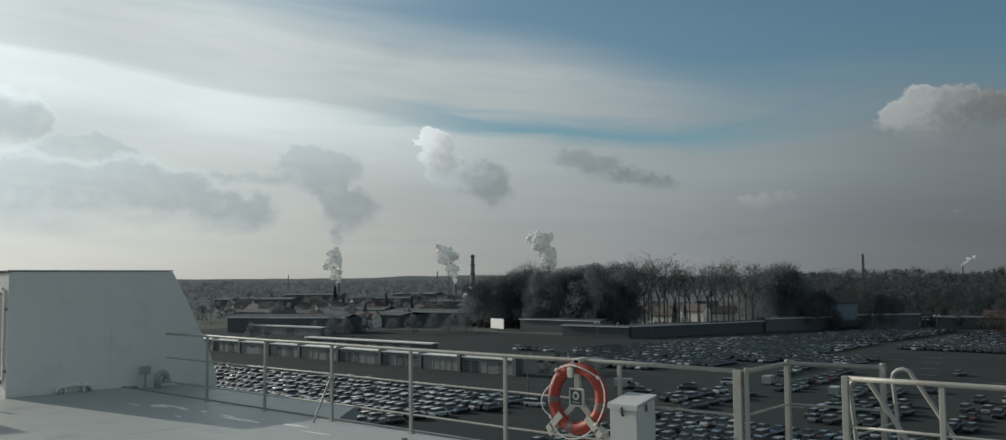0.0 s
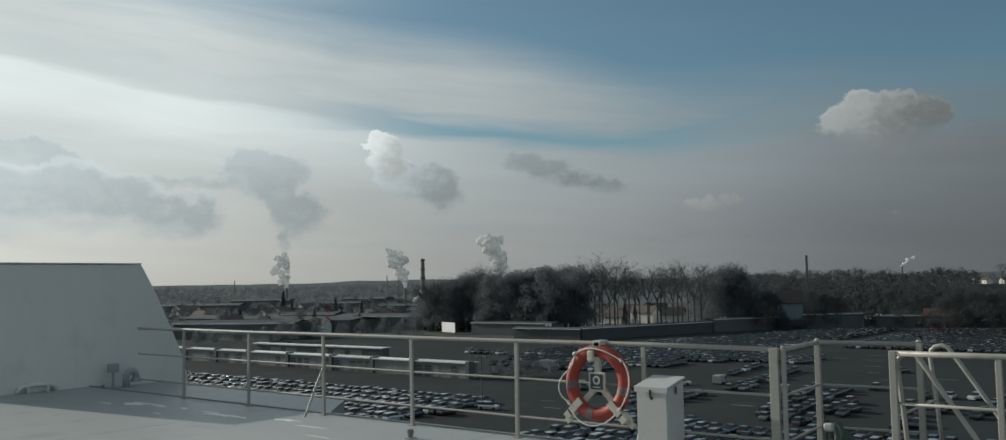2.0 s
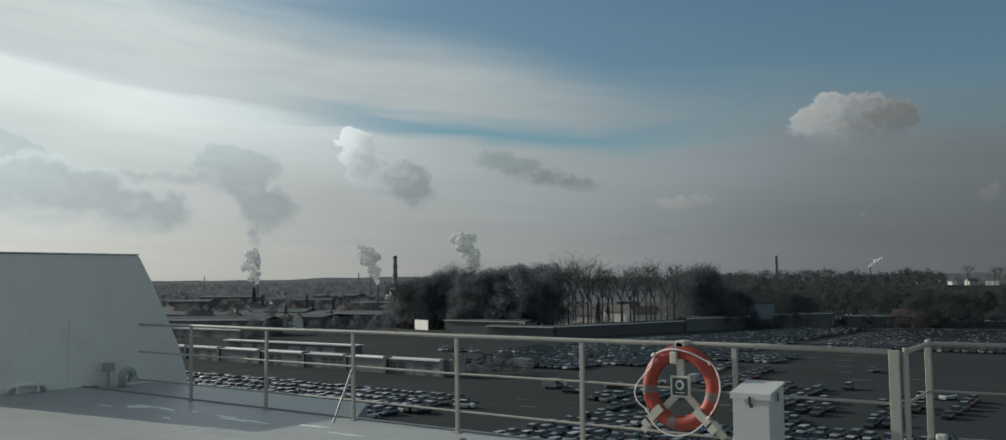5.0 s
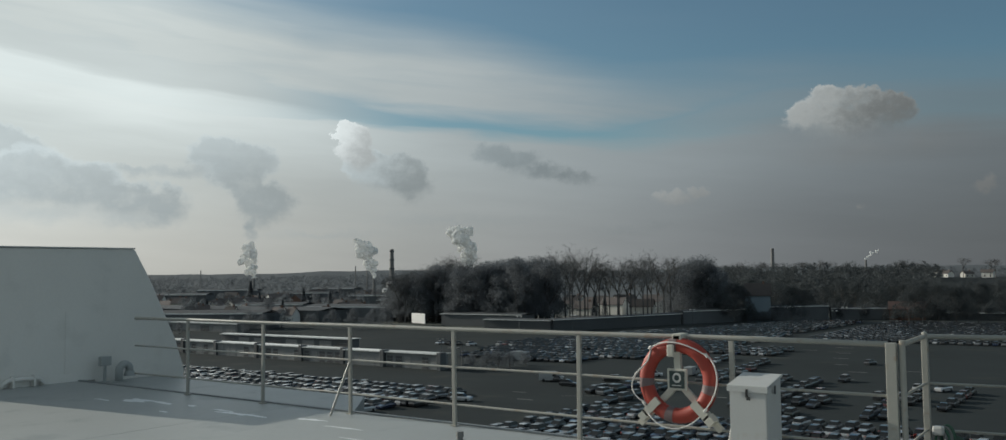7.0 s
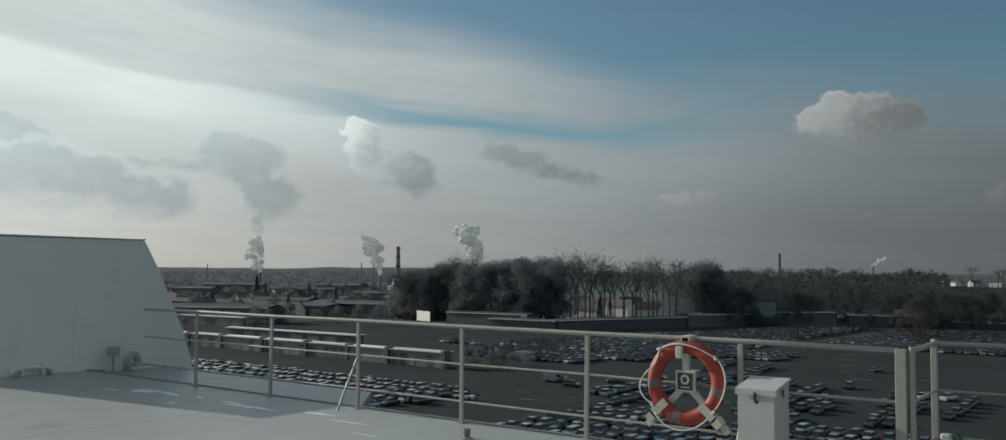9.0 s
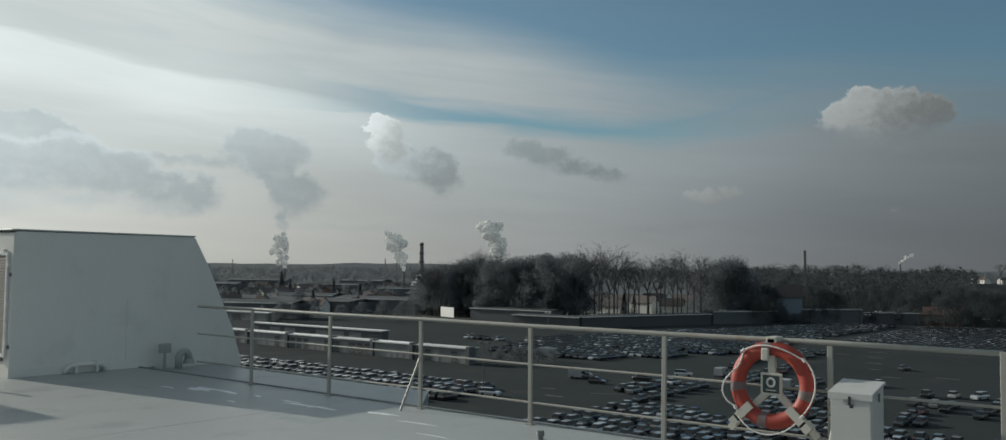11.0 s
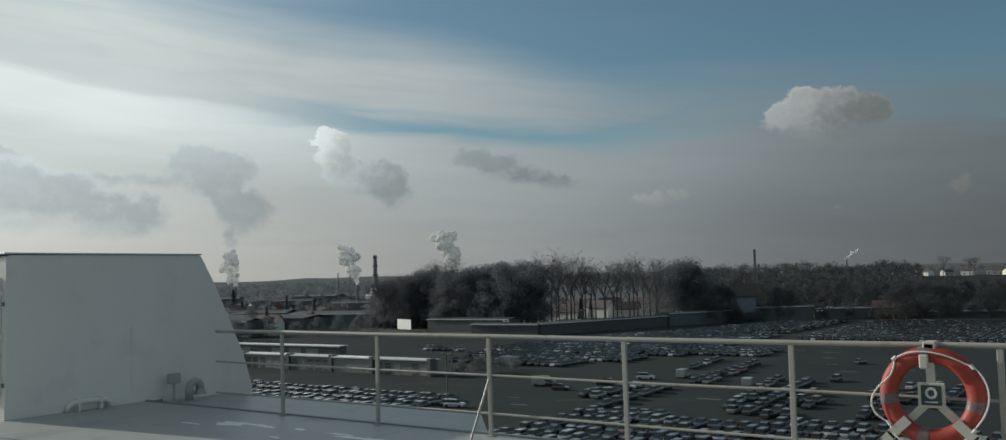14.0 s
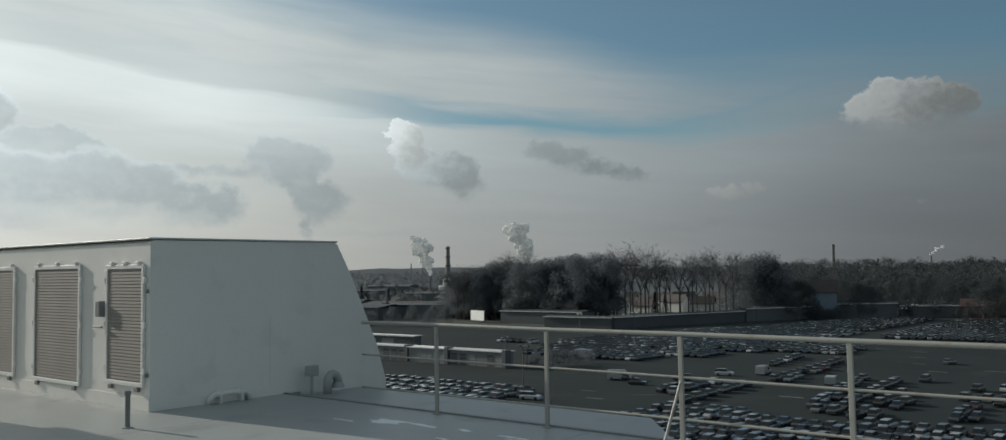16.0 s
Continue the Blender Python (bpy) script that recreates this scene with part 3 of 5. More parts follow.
def splash(x, y, sx, sy, seed):
    rnd = random.Random(seed)
    bm = bmesh.new()
    n = 22
    ring = []
    for k in range(n):
        a = k * math.tau / n
        r = 1 + 0.35 * math.sin(2 * a + seed) + 0.25 * math.sin(5 * a + 2 * seed) + rnd.uniform(-0.2, 0.2)
        ring.append((sx * r * math.cos(a), sy * r * math.sin(a)))
    lo = [bm.verts.new((a, b, 0.0005)) for a, b in ring]
    hi = [bm.verts.new((a * 0.94, b * 0.94, 0.004)) for a, b in ring]
    bm.faces.new(hi)
    for k in range(n):
        bm.faces.new((lo[k], lo[(k + 1) % n], hi[(k + 1) % n], hi[k]))
    ob = new("paint_patch", mesh_of("paint_patch", bm, M_SPLASH))
    ob.location = (x, y, 0)
    tagged(ob, "irregular white paint patch on the deck", "paint patch", "paint patches")


for i, (x, y, sx, sy) in enumerate(((-10.0, 7.34, 0.34, 0.06), (-10.45, 7.42, 0.16, 0.035), (-11.75, 7.42, 0.22, 0.05), (-11.14, 7.45, 0.12, 0.03), (-12.25, 7.36, 0.30, 0.10),
                                     (-8.95, 7.52, 0.20, 0.04), (-8.22, 7.33, 0.22, 0.025), (-12.75, 7.15, 0.14, 0.03), (-7.6, 6.9, 0.18, 0.012), (-11.0, 6.95, 0.10, 0.02))):
    splash(x, y, sx, sy, i + 1)

# ---- railings ----


def post(parent, x, y, w=0.048, d=0.03, h=RAIL_Z, z=0.0, tilt=0.0):
    bm = bx(-w / 2, w / 2, -d / 2, d / 2, 0, h - 0.02, bevel=0.006)
    ob = part("post", bm, M_RAIL, parent)
    ob.location = (x, y, z)
    ob.rotation_euler = (0, radians(tilt), 0)
    f = part("foot", bx(-w * 0.9, w * 0.9, -d * 1.3, d * 1.3, 0, 0.012, bevel=0.003), M_RAIL, ob)
    return ob


def rails(parent, pts, top_r=0.0225, low_r=0.0125, heights=(0.64, 0.235)):
    rnd = random.Random(len(pts))
    bm = pipe(bmesh.new(), [(x, y, RAIL_Z + rnd.uniform(-0.004, 0.004)) for x, y in pts], top_r, 10)
    part("top_rail", bm, M_RAIL, parent, smooth=True)
    for k, z in enumerate(heights):
        sag = [(x, y, z + rnd.uniform(-0.006, 0.006)) for x, y in pts]
        part("middle_rail" if k == 0 else "lower_rail", pipe(bmesh.new(), sag, low_r, 8), M_RAIL, parent, smooth=True)


POSTS = (-12.17, -10.53, -8.90, -7.28, -5.68, -4.08)
r1 = empty("railing", pose(0, 0, 0), "cream painted steel deck railing with three rails", "railing", "deck railings")
for x in POSTS:
    post(r1, x, RAIL_Y, tilt=random.Random(int(x * 10)).uniform(-0.5, 0.5))
rails(r1, [(-13.5, RAIL_Y)] + [(x, RAIL_Y) for x in POSTS] + [(-2.76, RAIL_Y)])
post(r1, -2.735, RAIL_Y - 0.005, 0.085, 0.05, RAIL_Z + 0.03)
part("gate_stanchion", tube(bmesh.new(), (-2.655, RAIL_Y + 0.01, 0), (-2.655, RAIL_Y + 0.01, RAIL_Z + 0.03), 0.024), M_RAIL, r1)
part("stay", tube(bmesh.new(), (-8.90, RAIL_Y - 0.02, 0.60), (-8.97, 7.83, 0.0), 0.014), M_RAIL, r1, "slanting round bar stay")

r2 = empty("railing", pose(0, 0, 0), "cream painted steel railing round the boarding platform", "railing", "deck railings")
post(r2, -2.70, 9.07, 0.055, 0.05, RAIL_Z + 0.03)
post(r2, -1.80, 9.22, 0.055, 0.05, RAIL_Z + 0.03)
rails(r2, [(-2.66, RAIL_Y + 0.03), (-2.70, 9.07), (-1.80, 9.22)], 0.022)
part("cap", tube(bmesh.new(), (-2.70, 9.07, RAIL_Z + 0.02), (-2.70, 9.07, RAIL_Z + 0.04), 0.032, 0.018, seg=12), M_RAIL, r2)
part("cap", tube(bmesh.new(), (-1.80, 9.22, RAIL_Z + 0.02), (-1.80, 9.22, RAIL_Z + 0.04), 0.032, 0.018, seg=12), M_RAIL, r2)

r3 = empty("railing", pose(0, 0, 0), "cream painted steel deck railing beyond the ladder gap", "railing", "deck railings")
post(r3, -1.71, RAIL_Y - 0.02, 0.056, 0.05, RAIL_Z + 0.04)
for x in (-0.93, 0.62, 2.2, 3.8, 5.4, 7.0):
    post(r3, x, RAIL_Y)
rails(r3, [(-1.70, RAIL_Y - 0.02), (-0.93, RAIL_Y), (0.62, RAIL_Y), (2.2, RAIL_Y), (3.8, RAIL_Y), (5.4, RAIL_Y), (7.0, RAIL_Y)])


def boarding_ladder():
    lad = empty("boarding_ladder", pose(-1.68, 8.12, 0), "steep steel ladder with looped cream handrails going down outside", "ladder")
    slope = math.tan(radians(57))
    for y in (0.03, 1.07):
        pts = [(0.06, y, 0.0), (0.02, y, 0.5), (-0.02, y, 0.95)]
        pts += [(0.08 - 0.10 * math.cos(a), y, 0.96 + 0.085 * math.sin(a)) for a in (0.5, 1.0, 1.57, 2.1)]
        pts += [(0.19, y, 0.95), (0.19 + 1.1, y, 0.95 - 1.1 * slope), (0.19 + 1.9, y, 0.95 - 1.9 * slope)]
        part("handrail", pipe(bmesh.new(), pts, 0.021, 8), M_RAIL, lad, smooth=True)
        bm = pipe(bmesh.new(), [(0.35, y, -0.35), (1.9, y, -0.35 - 1.55 * slope)], 0.03, 8)
        part("stringer", bm, M_RAIL, lad)
    for k in range(8):
        x = 0.42 + k * 0.17
        part("step", bx(x - 0.08, x + 0.08, 0.06, 1.05, -0.35 - (x - 0.35) * slope - 0.015, -0.35 - (x - 0.35) * slope + 0.015), M_RAIL, lad)
    part("rung", tube(bmesh.new(), (0.02, 0.03, 0.55), (0.02, 1.07, 0.55), 0.01), M_RAIL, lad)
    return lad


boarding_ladder()

# ---- lifebuoy on its bracket ----
BC = Vector((-4.555, 7.985, 0.665))


def lifebuoy():
    b = empty("lifebuoy", Matrix.Translation(BC) @ pose(0, 0, 0, -4, 0, 0), "orange-red lifebuoy with grey tape bands hanging on the railing", "lifebuoy")
    R, r = 0.315, 0.069
    bm = bmesh.new()
    nu, nv = 64, 18
    g = [[bm.verts.new(((R + r * math.cos(v * math.tau / nv)) * math.cos(u * math.tau / nu), 0.058 * math.sin(v * math.tau / nv), (R + r * math.cos(v * math.tau / nv)) * math.sin(u * math.tau / nu))) for v in range(nv)] for u in range(nu)]
    for u in range(nu):
        for v in range(nv):
            bm.faces.new((g[u][v], g[(u + 1) % nu][v], g[(u + 1) % nu][(v + 1) % nv], g[u][(v + 1) % nv]))
    bmesh.ops.recalc_face_normals(bm, faces=bm.faces[:])
    part("ring", bm, M_ORANGE, b, smooth=True)
    for ang in (-12, -102, 97, 186):
        bm = bmesh.new()
        us = [radians(ang + d) for d in (-7, -3.5, 0, 3.5, 7)]
        g = [[bm.verts.new(((R + (r + 0.002) * math.cos(v * math.tau / nv)) * math.cos(u), 0.060 * math.sin(v * math.tau / nv), (R + (r + 0.002) * math.cos(v * math.tau / nv)) * math.sin(u))) for v in range(nv)] for u in us]
        for u in range(4):
            for v in range(nv):
                bm.faces.new((g[u][v], g[u + 1][v], g[u + 1][(v + 1) % nv], g[u][(v + 1) % nv]))
        bmesh.ops.recalc_face_normals(bm, faces=bm.faces[:])
        part("tape_band", bm, M_TAPE, b, "grey reflective tape band", smooth=True)
    # grab line, slack between four ties
    pts = []
    ties = (132, 38, -40, -145)
    order = ((132, 38, -0.05), (38, -40, 0.022), (-40, -145, 0.045), (-145, -228, 0.0))
    for a0, a1, bulge in order:
        for i in range(14):
            t = i / 14
            a = radians(a0 + (a1 - a0) * t)
            rr = R + r * 0.95 + bulge * math.sin(math.pi * t) + 0.010 * math.sin(5 * t + a0) + (0.055 * math.sin(math.tau * t) if a0 == -145 else 0.0)
            pts.append((rr * math.cos(a), -0.045 - 0.03 * abs(math.sin(math.pi * t)), rr * math.sin(a)))
    pts.append(pts[0])
    part("grab_line", pipe(bmesh.new(), pts, 0.0068, 6), M_ROPE, b, "white grab rope hanging slack", smooth=True)
    for a in ties:
        a = radians(a)
        rr = R + r * 0.95
        bm = pipe(bmesh.new(), [(rr * math.cos(a) + 0.018 * math.cos(a + 1.57) * s, -0.06, rr * math.sin(a) + 0.018 * math.sin(a + 1.57) * s) for s in (-1, 0, 1)], 0.014, 8)
        part("rope_tie", bm, M_ROPE, b)
    return b


lifebuoy()


def bar(bm, a, b, w, y0, y1):
    """A flat bar in the upright plane from a to b, both (x, z)."""
    a, b = Vector(a), Vector(b)
    n = (b - a).normalized()
    s = Vector((-n.y, n.x)) * w / 2
    v = [bm.verts.new((p.x, y, p.y)) for y in (y0, y1) for p in (a - s, b - s, b + s, a + s)]
    for q in ((0, 1, 2, 3), (7, 6, 5, 4), (0, 4, 5, 1), (1, 5, 6, 2), (2, 6, 7, 3), (3, 7, 4, 0)):
        bm.faces.new([v[i] for i in q])
    return bm


def bracket():
    k = empty("lifebuoy_bracket", Matrix.Translation(BC), "cream three-armed bracket that holds the lifebuoy on the rail", "bracket")
    part("upper_arm", bar(bmesh.new(), (0, 0.06), (-0.005, 0.40), 0.062, -0.012, 0.03), M_CREAM, k)
    bm = bx(-0.048, 0.044, 0.062, 0.145, 0.33, 0.42, bevel=0.01)
    box(bm, -0.048, 0.044, -0.012, 0.062, 0.36, 0.42, bevel=0.008)
    part("hook", bm, M_CREAM, k)
    part("clamp", bx(-0.066, 0.002, -0.092, -0.060, 0.215, 0.325, bevel=0.012), M_CREAM, k)
    for s in (-1, 1):
        part("lower_arm", bar(bmesh.new(), (0.03 * s, -0.05), (0.40 * s, -0.42), 0.06, 0.0, 0.03), M_CREAM, k)
        a, e = (0.165 * s, -0.16), (0.325 * s, -0.335)
        bm = bar(bmesh.new(), (0.17 * s, -0.18), (0.305 * s, -0.31), 0.075, -0.082, -0.060)
        part("clamp", bm, M_CREAM, k)
        bm = bar(bmesh.new(), (0.29 * s, -0.30), (0.35 * s, -0.36), 0.075, -0.082, 0.03)
        part("clamp_side", bm, M_CREAM, k)
    p = part("plate", bx(-0.098, 0.098, -0.022, 0.0, -0.09, 0.105, bevel=0.006), M_CREAM, k)
    part("sign", bx(-0.074, 0.074, -0.027, -0.0225, -0.068, 0.085), M_SIGN, p, "dark square sign with a white ring")
    bm = bmesh.new()
    n = 28
    rin = [bm.verts.new((0.024 * math.cos(i * math.tau / n), -0.0295, 0.025 + 0.026 * math.sin(i * math.tau / n))) for i in range(n)]
    rout = [bm.verts.new((0.043 * math.cos(i * math.tau / n), -0.0295, 0.025 + 0.045 * math.sin(i * math.tau / n))) for i in range(n)]
    for i in range(n):
        bm.faces.new((rin[i], rin[(i + 1) % n], rout[(i + 1) % n], rout[i]))
    part("sign_ring", bm, M_WHITE, p)
    part("sign_bar", bx(-0.045, 0.045, -0.0300, -0.0275, -0.048, -0.040), M_WHITE, p)
    return k


bracket()


def equipment_box():
    b = empty("equipment_box", pose(-3.96, 7.73, 0), "white steel box with a sloping lid standing beside the railing", "deck box")
    w, d, z0, zf, zb = 0.325, 0.33, 0.17, 0.668, 0.735
    bm = bmesh.new()
    v = [bm.verts.new(c) for c in ((0, 0, z0), (w, 0, z0), (w, d, z0), (0, d, z0), (0, 0, zf), (w, 0, zf), (w, d, zb), (0, d, zb))]
    for q in ((0, 3, 2, 1), (4, 5, 6, 7), (0, 1, 5, 4), (1, 2, 6, 5), (2, 3, 7, 6), (3, 0, 4, 7)):
        bm.faces.new([v[i] for i in q])
    bmesh.ops.bevel(bm, geom=bm.edges[:], offset=0.008, segments=2, affect="EDGES")
    part("body", bm, M_WHITE, b)
    bm = bmesh.new()
    o, k = 0.014, (zb - zf) / d
    v = [bm.verts.new(c) for dz in (0.004, 0.026) for c in ((-o, -o, zf - o * k + dz), (w + o, -o, zf - o * k + dz), (w + o, d + o, zb + o * k + dz), (-o, d + o, zb + o * k + dz))]
    for q in ((0, 3, 2, 1), (4, 5, 6, 7), (0, 1, 5, 4), (1, 2, 6, 5), (2, 3, 7, 6), (3, 0, 4, 7)):
        bm.faces.new([v[i] for i in q])
    bmesh.ops.bevel(bm, geom=bm.edges[:], offset=0.004, segments=1, affect="EDGES")
    lid = part("lid", bm, M_WHITE, b)
    part("lip", bx(-o, w + o, -o - 0.004, -o - 0.001, zf - 0.03, zf + 0.012), M_WHITE, lid)
    for x in (0.15,):
        h = part("hasp", bx(x, x + 0.022, -0.026, -0.0195, zf - 0.075, zf - 0.005, bevel=0.002), M_BLACK, b, "small black hasp")
        part("padlock", bx(x + 0.012, x + 0.045, -0.034, -0.0265, zf - 0.095, zf - 0.065, bevel=0.003), M_BLACK, h)
    part("hasp", bx(w + 0.0155, w + 0.022, 0.13, 0.155, zf - 0.05, zf + 0.02, bevel=0.002), M_BLACK, b, "small black hasp")
    for x, y in ((0.03, 0.03), (w - 0.03, 0.03), (0.03, d - 0.03), (w - 0.03, d - 0.03)):
        part("leg", tube(bmesh.new(), (x, y, 0), (x, y, z0 + 0.01), 0.016, seg=8), M_RAIL, b)
    return b


equipment_box()


def line_stay():
    """The thin stay and slack cord beside the box."""
    s = empty("buoy_line", pose(-4.0, 7.90, 0), "pale cord and thin stay tied beside the lifebuoy", "rope")
    part("stay", tube(bmesh.new(), (0.0, -0.12, 0.0), (0.03, -0.02, 0.52), 0.012, seg=8), M_RAIL, s)
    part("cord", pipe(bmesh.new(), [(-0.02, -0.09, 0.0), (-0.03, -0.06, 0.15), (0.0, -0.03, 0.35), (0.02, 0.0, 0.52), (0.0, 0.08, 0.55)], 0.008, 6), M_ROPE, s)
    part("tie", bx(-0.02, 0.06, -0.05, 0.02, 0.47, 0.49, bevel=0.004), M_BLACK, s)


line_stay()


def hose_coil():
    h = empty("hose_coil", pose(-2.61, 9.12, 0.0), "small green and white hose coil hung on the platform post", "hose")
    for k in range(4):
        pts = [(0.02 * k + 0.055 * math.cos(a * math.tau / 16) , -0.05 + 0.01 * k, 0.14 + 0.012 * k + 0.105 * math.sin(a * math.tau / 16)) for a in range(17)]
        part("coil", pipe(bmesh.new(), pts, 0.017, 6), M_GREEN if k % 2 else M_DARK, h)
    bm = bx(-0.05, 0.045, -0.10, -0.02, 0.20, 0.28, bevel=0.02)
    part("nozzle", bm, M_WHITE, h, "white nozzle head")
    part("tag", bx(0.0, 0.06, -0.085, -0.075, 0.06, 0.12, bevel=0.004), M_WHITE, h)
    bag = bmesh.new()
    bmesh.ops.create_icosphere(bag, subdivisions=3, radius=1.0)
    for v in bag.verts:
        k_ = 1 + 0.14 * noise.noise(v.co * 2.3)
        v.co = Vector((0.13 + v.co.x * 0.085 * k_, 0.0 + v.co.y * 0.05 * k_, 0.10 + v.co.z * 0.10 * k_))
    part("bag", bag, M_BAG, h, "limp dark green cloth bag", smooth=True)
    part("hanger", tube(bmesh.new(), (-0.08, -0.04, 0.235), (0.0, -0.04, 0.235), 0.012, seg=8), M_DARK, h)
    part("standpipe", tube(bmesh.new(), (0.02, 0.0, 0.0), (0.02, 0.0, 0.22), 0.02, seg=8), M_DARK, h)


hose_coil()

# ---- the quay and the land behind it ----


def ground_sheet():
    bm = bmesh.new()
    rings, radii, seg = [], (0, 150, 350, 700, 1200, 2000, 3200, 4900), 72
    c = bm.verts.new((0, 0, GZ - 0.05))
    prev = None
    for r in radii[1:]:
        ring = [bm.verts.new((r * math.sin(k * math.tau / seg), r * math.cos(k * math.tau / seg), GZ - 0.05)) for k in range(seg)]
        for k in range(seg):
            if prev is None:
                bm.faces.new((c, ring[(k + 1) % seg], ring[k]))
            else:
                bm.faces.new((prev[k], prev[(k + 1) % seg], ring[(k + 1) % seg], ring[k]))
        prev = ring
    bmesh.ops.recalc_face_normals(bm, faces=bm.faces[:])
    structure("ground", bm, M_GRASS, "dull winter land reaching to the horizon", "ground")


ground_sheet()
bm = bmesh.new()
bm.faces.new([bm.verts.new((x, y, GZ)) for x, y in ((-420, 8.5), (160, 8.5), (160, 470), (-60, 470), (-135, 440), (-182, 380), (-205, 305), (-300, 305), (-420, 260))])
bmesh.ops.recalc_face_normals(bm, faces=bm.faces[:])
structure("pavement", bm, M_ASPHALT, "wide dark asphalt vehicle terminal with faint lane markings", "pavement")


def pos(az, d, z=GZ):
    return Vector((-d * math.sin(radians(az)) - 2, d * math.cos(radians(az)), z))


# faint lane markings
for x, y, l, w, turn in ((-107, 147, 3.0, 0.5, 8), (-100, 139, 3.6, 0.6, 4), (-72, 160, 4.5, 0.9, 2), (-100, 268, 5, 0.8, 0), (-90, 267, 4, 0.7, 0), (-79, 262, 4, 0.7, 0), (-84, 280, 5, 0.8, 0), (-60, 200, 3, 0.5, 0), (-70, 230, 3, 0.6, 0), (-92, 150, 12, 0.25, 35), (-62, 215, 4, 0.7, 0), (-52, 222, 5, 0.7, 0), (-75, 246, 4, 0.7, 0)):
    ob = new("lane_marking", mesh_of("lane_marking", bx(-l / 2, l / 2, -w / 2, w / 2, 0.004, 0.012), M_MARK))
    ob.matrix_world = pose(x, y, GZ, 0, 0, turn)
    tagged(ob, "worn white lane marking on the asphalt", "marking", "lane markings", "structure")

# ---- vehicles ----


def loft(bm, sections, mat=0):
    """Sections of points, lofted lengthwise and closed at the ends."""
    rs = [[bm.verts.new(p) for p in s] for s in sections]
    n = len(rs[0])
    for a, b in zip(rs, rs[1:]):
        for k in range(n):
            bm.faces.new((a[k], a[(k + 1) % n], b[(k + 1) % n], b[k])).material_index = mat
    bm.faces.new(rs[0][::-1]).material_index = mat
    bm.faces.new(rs[-1]).material_index = mat


CAR_SHAPES = {  # half length, half width, belt, roof, lower body tops along the length, cabin from-to at belt and at roof
    "sedan": (2.20, 0.83, 0.92, 1.43, ((-2.20, 0.62), (-2.1, 0.84), (-1.35, 0.93), (0.75, 0.92), (1.9, 0.76), (2.18, 0.58)), (-1.55, 1.05), (-0.85, 0.25)),
    "hatch": (2.02, 0.80, 0.93, 1.49, ((-2.02, 0.62), (-1.95, 0.90), (-1.35, 0.95), (0.70, 0.92), (1.75, 0.80), (2.0, 0.60)), (-1.88, 1.00), (-1.50, 0.20)),
    "suv": (2.15, 0.84, 1.02, 1.62, ((-2.15, 0.70), (-2.08, 0.98), (-1.4, 1.03), (0.85, 1.01), (1.9, 0.92), (2.13, 0.70)), (-2.08, 1.10), (-1.80, 0.40)),
}


def car_meshes(kind, far):
    hl, hw, belt, roof, tops, cab0, cab1 = CAR_SHAPES[kind]
    bm = bmesh.new()
    secs = []
    for x, z in tops:
        k = 0.90 if abs(x) > hl * 0.95 else 1.0
        secs.append([(x, -hw * k, 0.24), (x, -hw * k, z - 0.25), (x, -hw * k * 0.90, z), (x, hw * k * 0.90, z), (x, hw * k, z - 0.25), (x, hw * k, 0.24)])
    loft(bm, secs)
    t = 0.70
    loft(bm, [[(cab1[0] - 0.05, -hw * t, roof - 0.05), (cab1[0] - 0.02, -hw * t * 0.94, roof), (cab1[0] - 0.02, hw * t * 0.94, roof), (cab1[0] - 0.05, hw * t, roof - 0.05)],
              [(cab1[0] * 0.4, -hw * t, roof - 0.035), (cab1[0] * 0.4, -hw * t * 0.94, roof + 0.025), (cab1[0] * 0.4, hw * t * 0.94, roof + 0.025), (cab1[0] * 0.4, hw * t, roof - 0.035)],
              [(cab1[1] + 0.08, -hw * t, roof - 0.07), (cab1[1] + 0.05, -hw * t * 0.94, roof - 0.02), (cab1[1] + 0.05, hw * t * 0.94, roof - 0.02), (cab1[1] + 0.08, hw * t, roof - 0.07)]])
    bmesh.ops.recalc_face_normals(bm, faces=bm.faces[:])
    gl = bmesh.new()
    loft(gl, [[(cab0[0], -hw * 0.86, belt - 0.04), (cab0[1], -hw * 0.86, belt - 0.04), (cab0[1], hw * 0.86, belt - 0.04), (cab0[0], hw * 0.86, belt - 0.04)],
              [(cab1[0], -hw * t * 0.98, roof - 0.045), (cab1[1], -hw * t * 0.98, roof - 0.045), (cab1[1], hw * t * 0.98, roof - 0.045), (cab1[0], hw * t * 0.98, roof - 0.045)]])
    bmesh.ops.recalc_face_normals(gl, faces=gl.faces[:])
    return bm, gl


def wheel_mesh():
    bm = tube(bmesh.new(), (0, -0.10, 0), (0, 0.10, 0), 0.32, seg=12)
    return mesh_of("wheel", bm, M_TYRE)


WHEEL = wheel_mesh()
LAMP_F, LAMP_R = mesh_of("headlight", bx(-0.05, 0.05, -0.16, 0.16, -0.06, 0.06, bevel=0.02), M_TAPE), mesh_of("tail_light", bx(-0.03, 0.03, -0.12, 0.12, -0.08, 0.08, bevel=0.02), M_REDT)
CARS, FAR = {}, {}
for kind in CAR_SHAPES:
    b, g = car_meshes(kind, False)
    CARS[kind] = (mesh_of("car_body", b, M_PAINT), mesh_of("car_glass", g, M_GLASS))


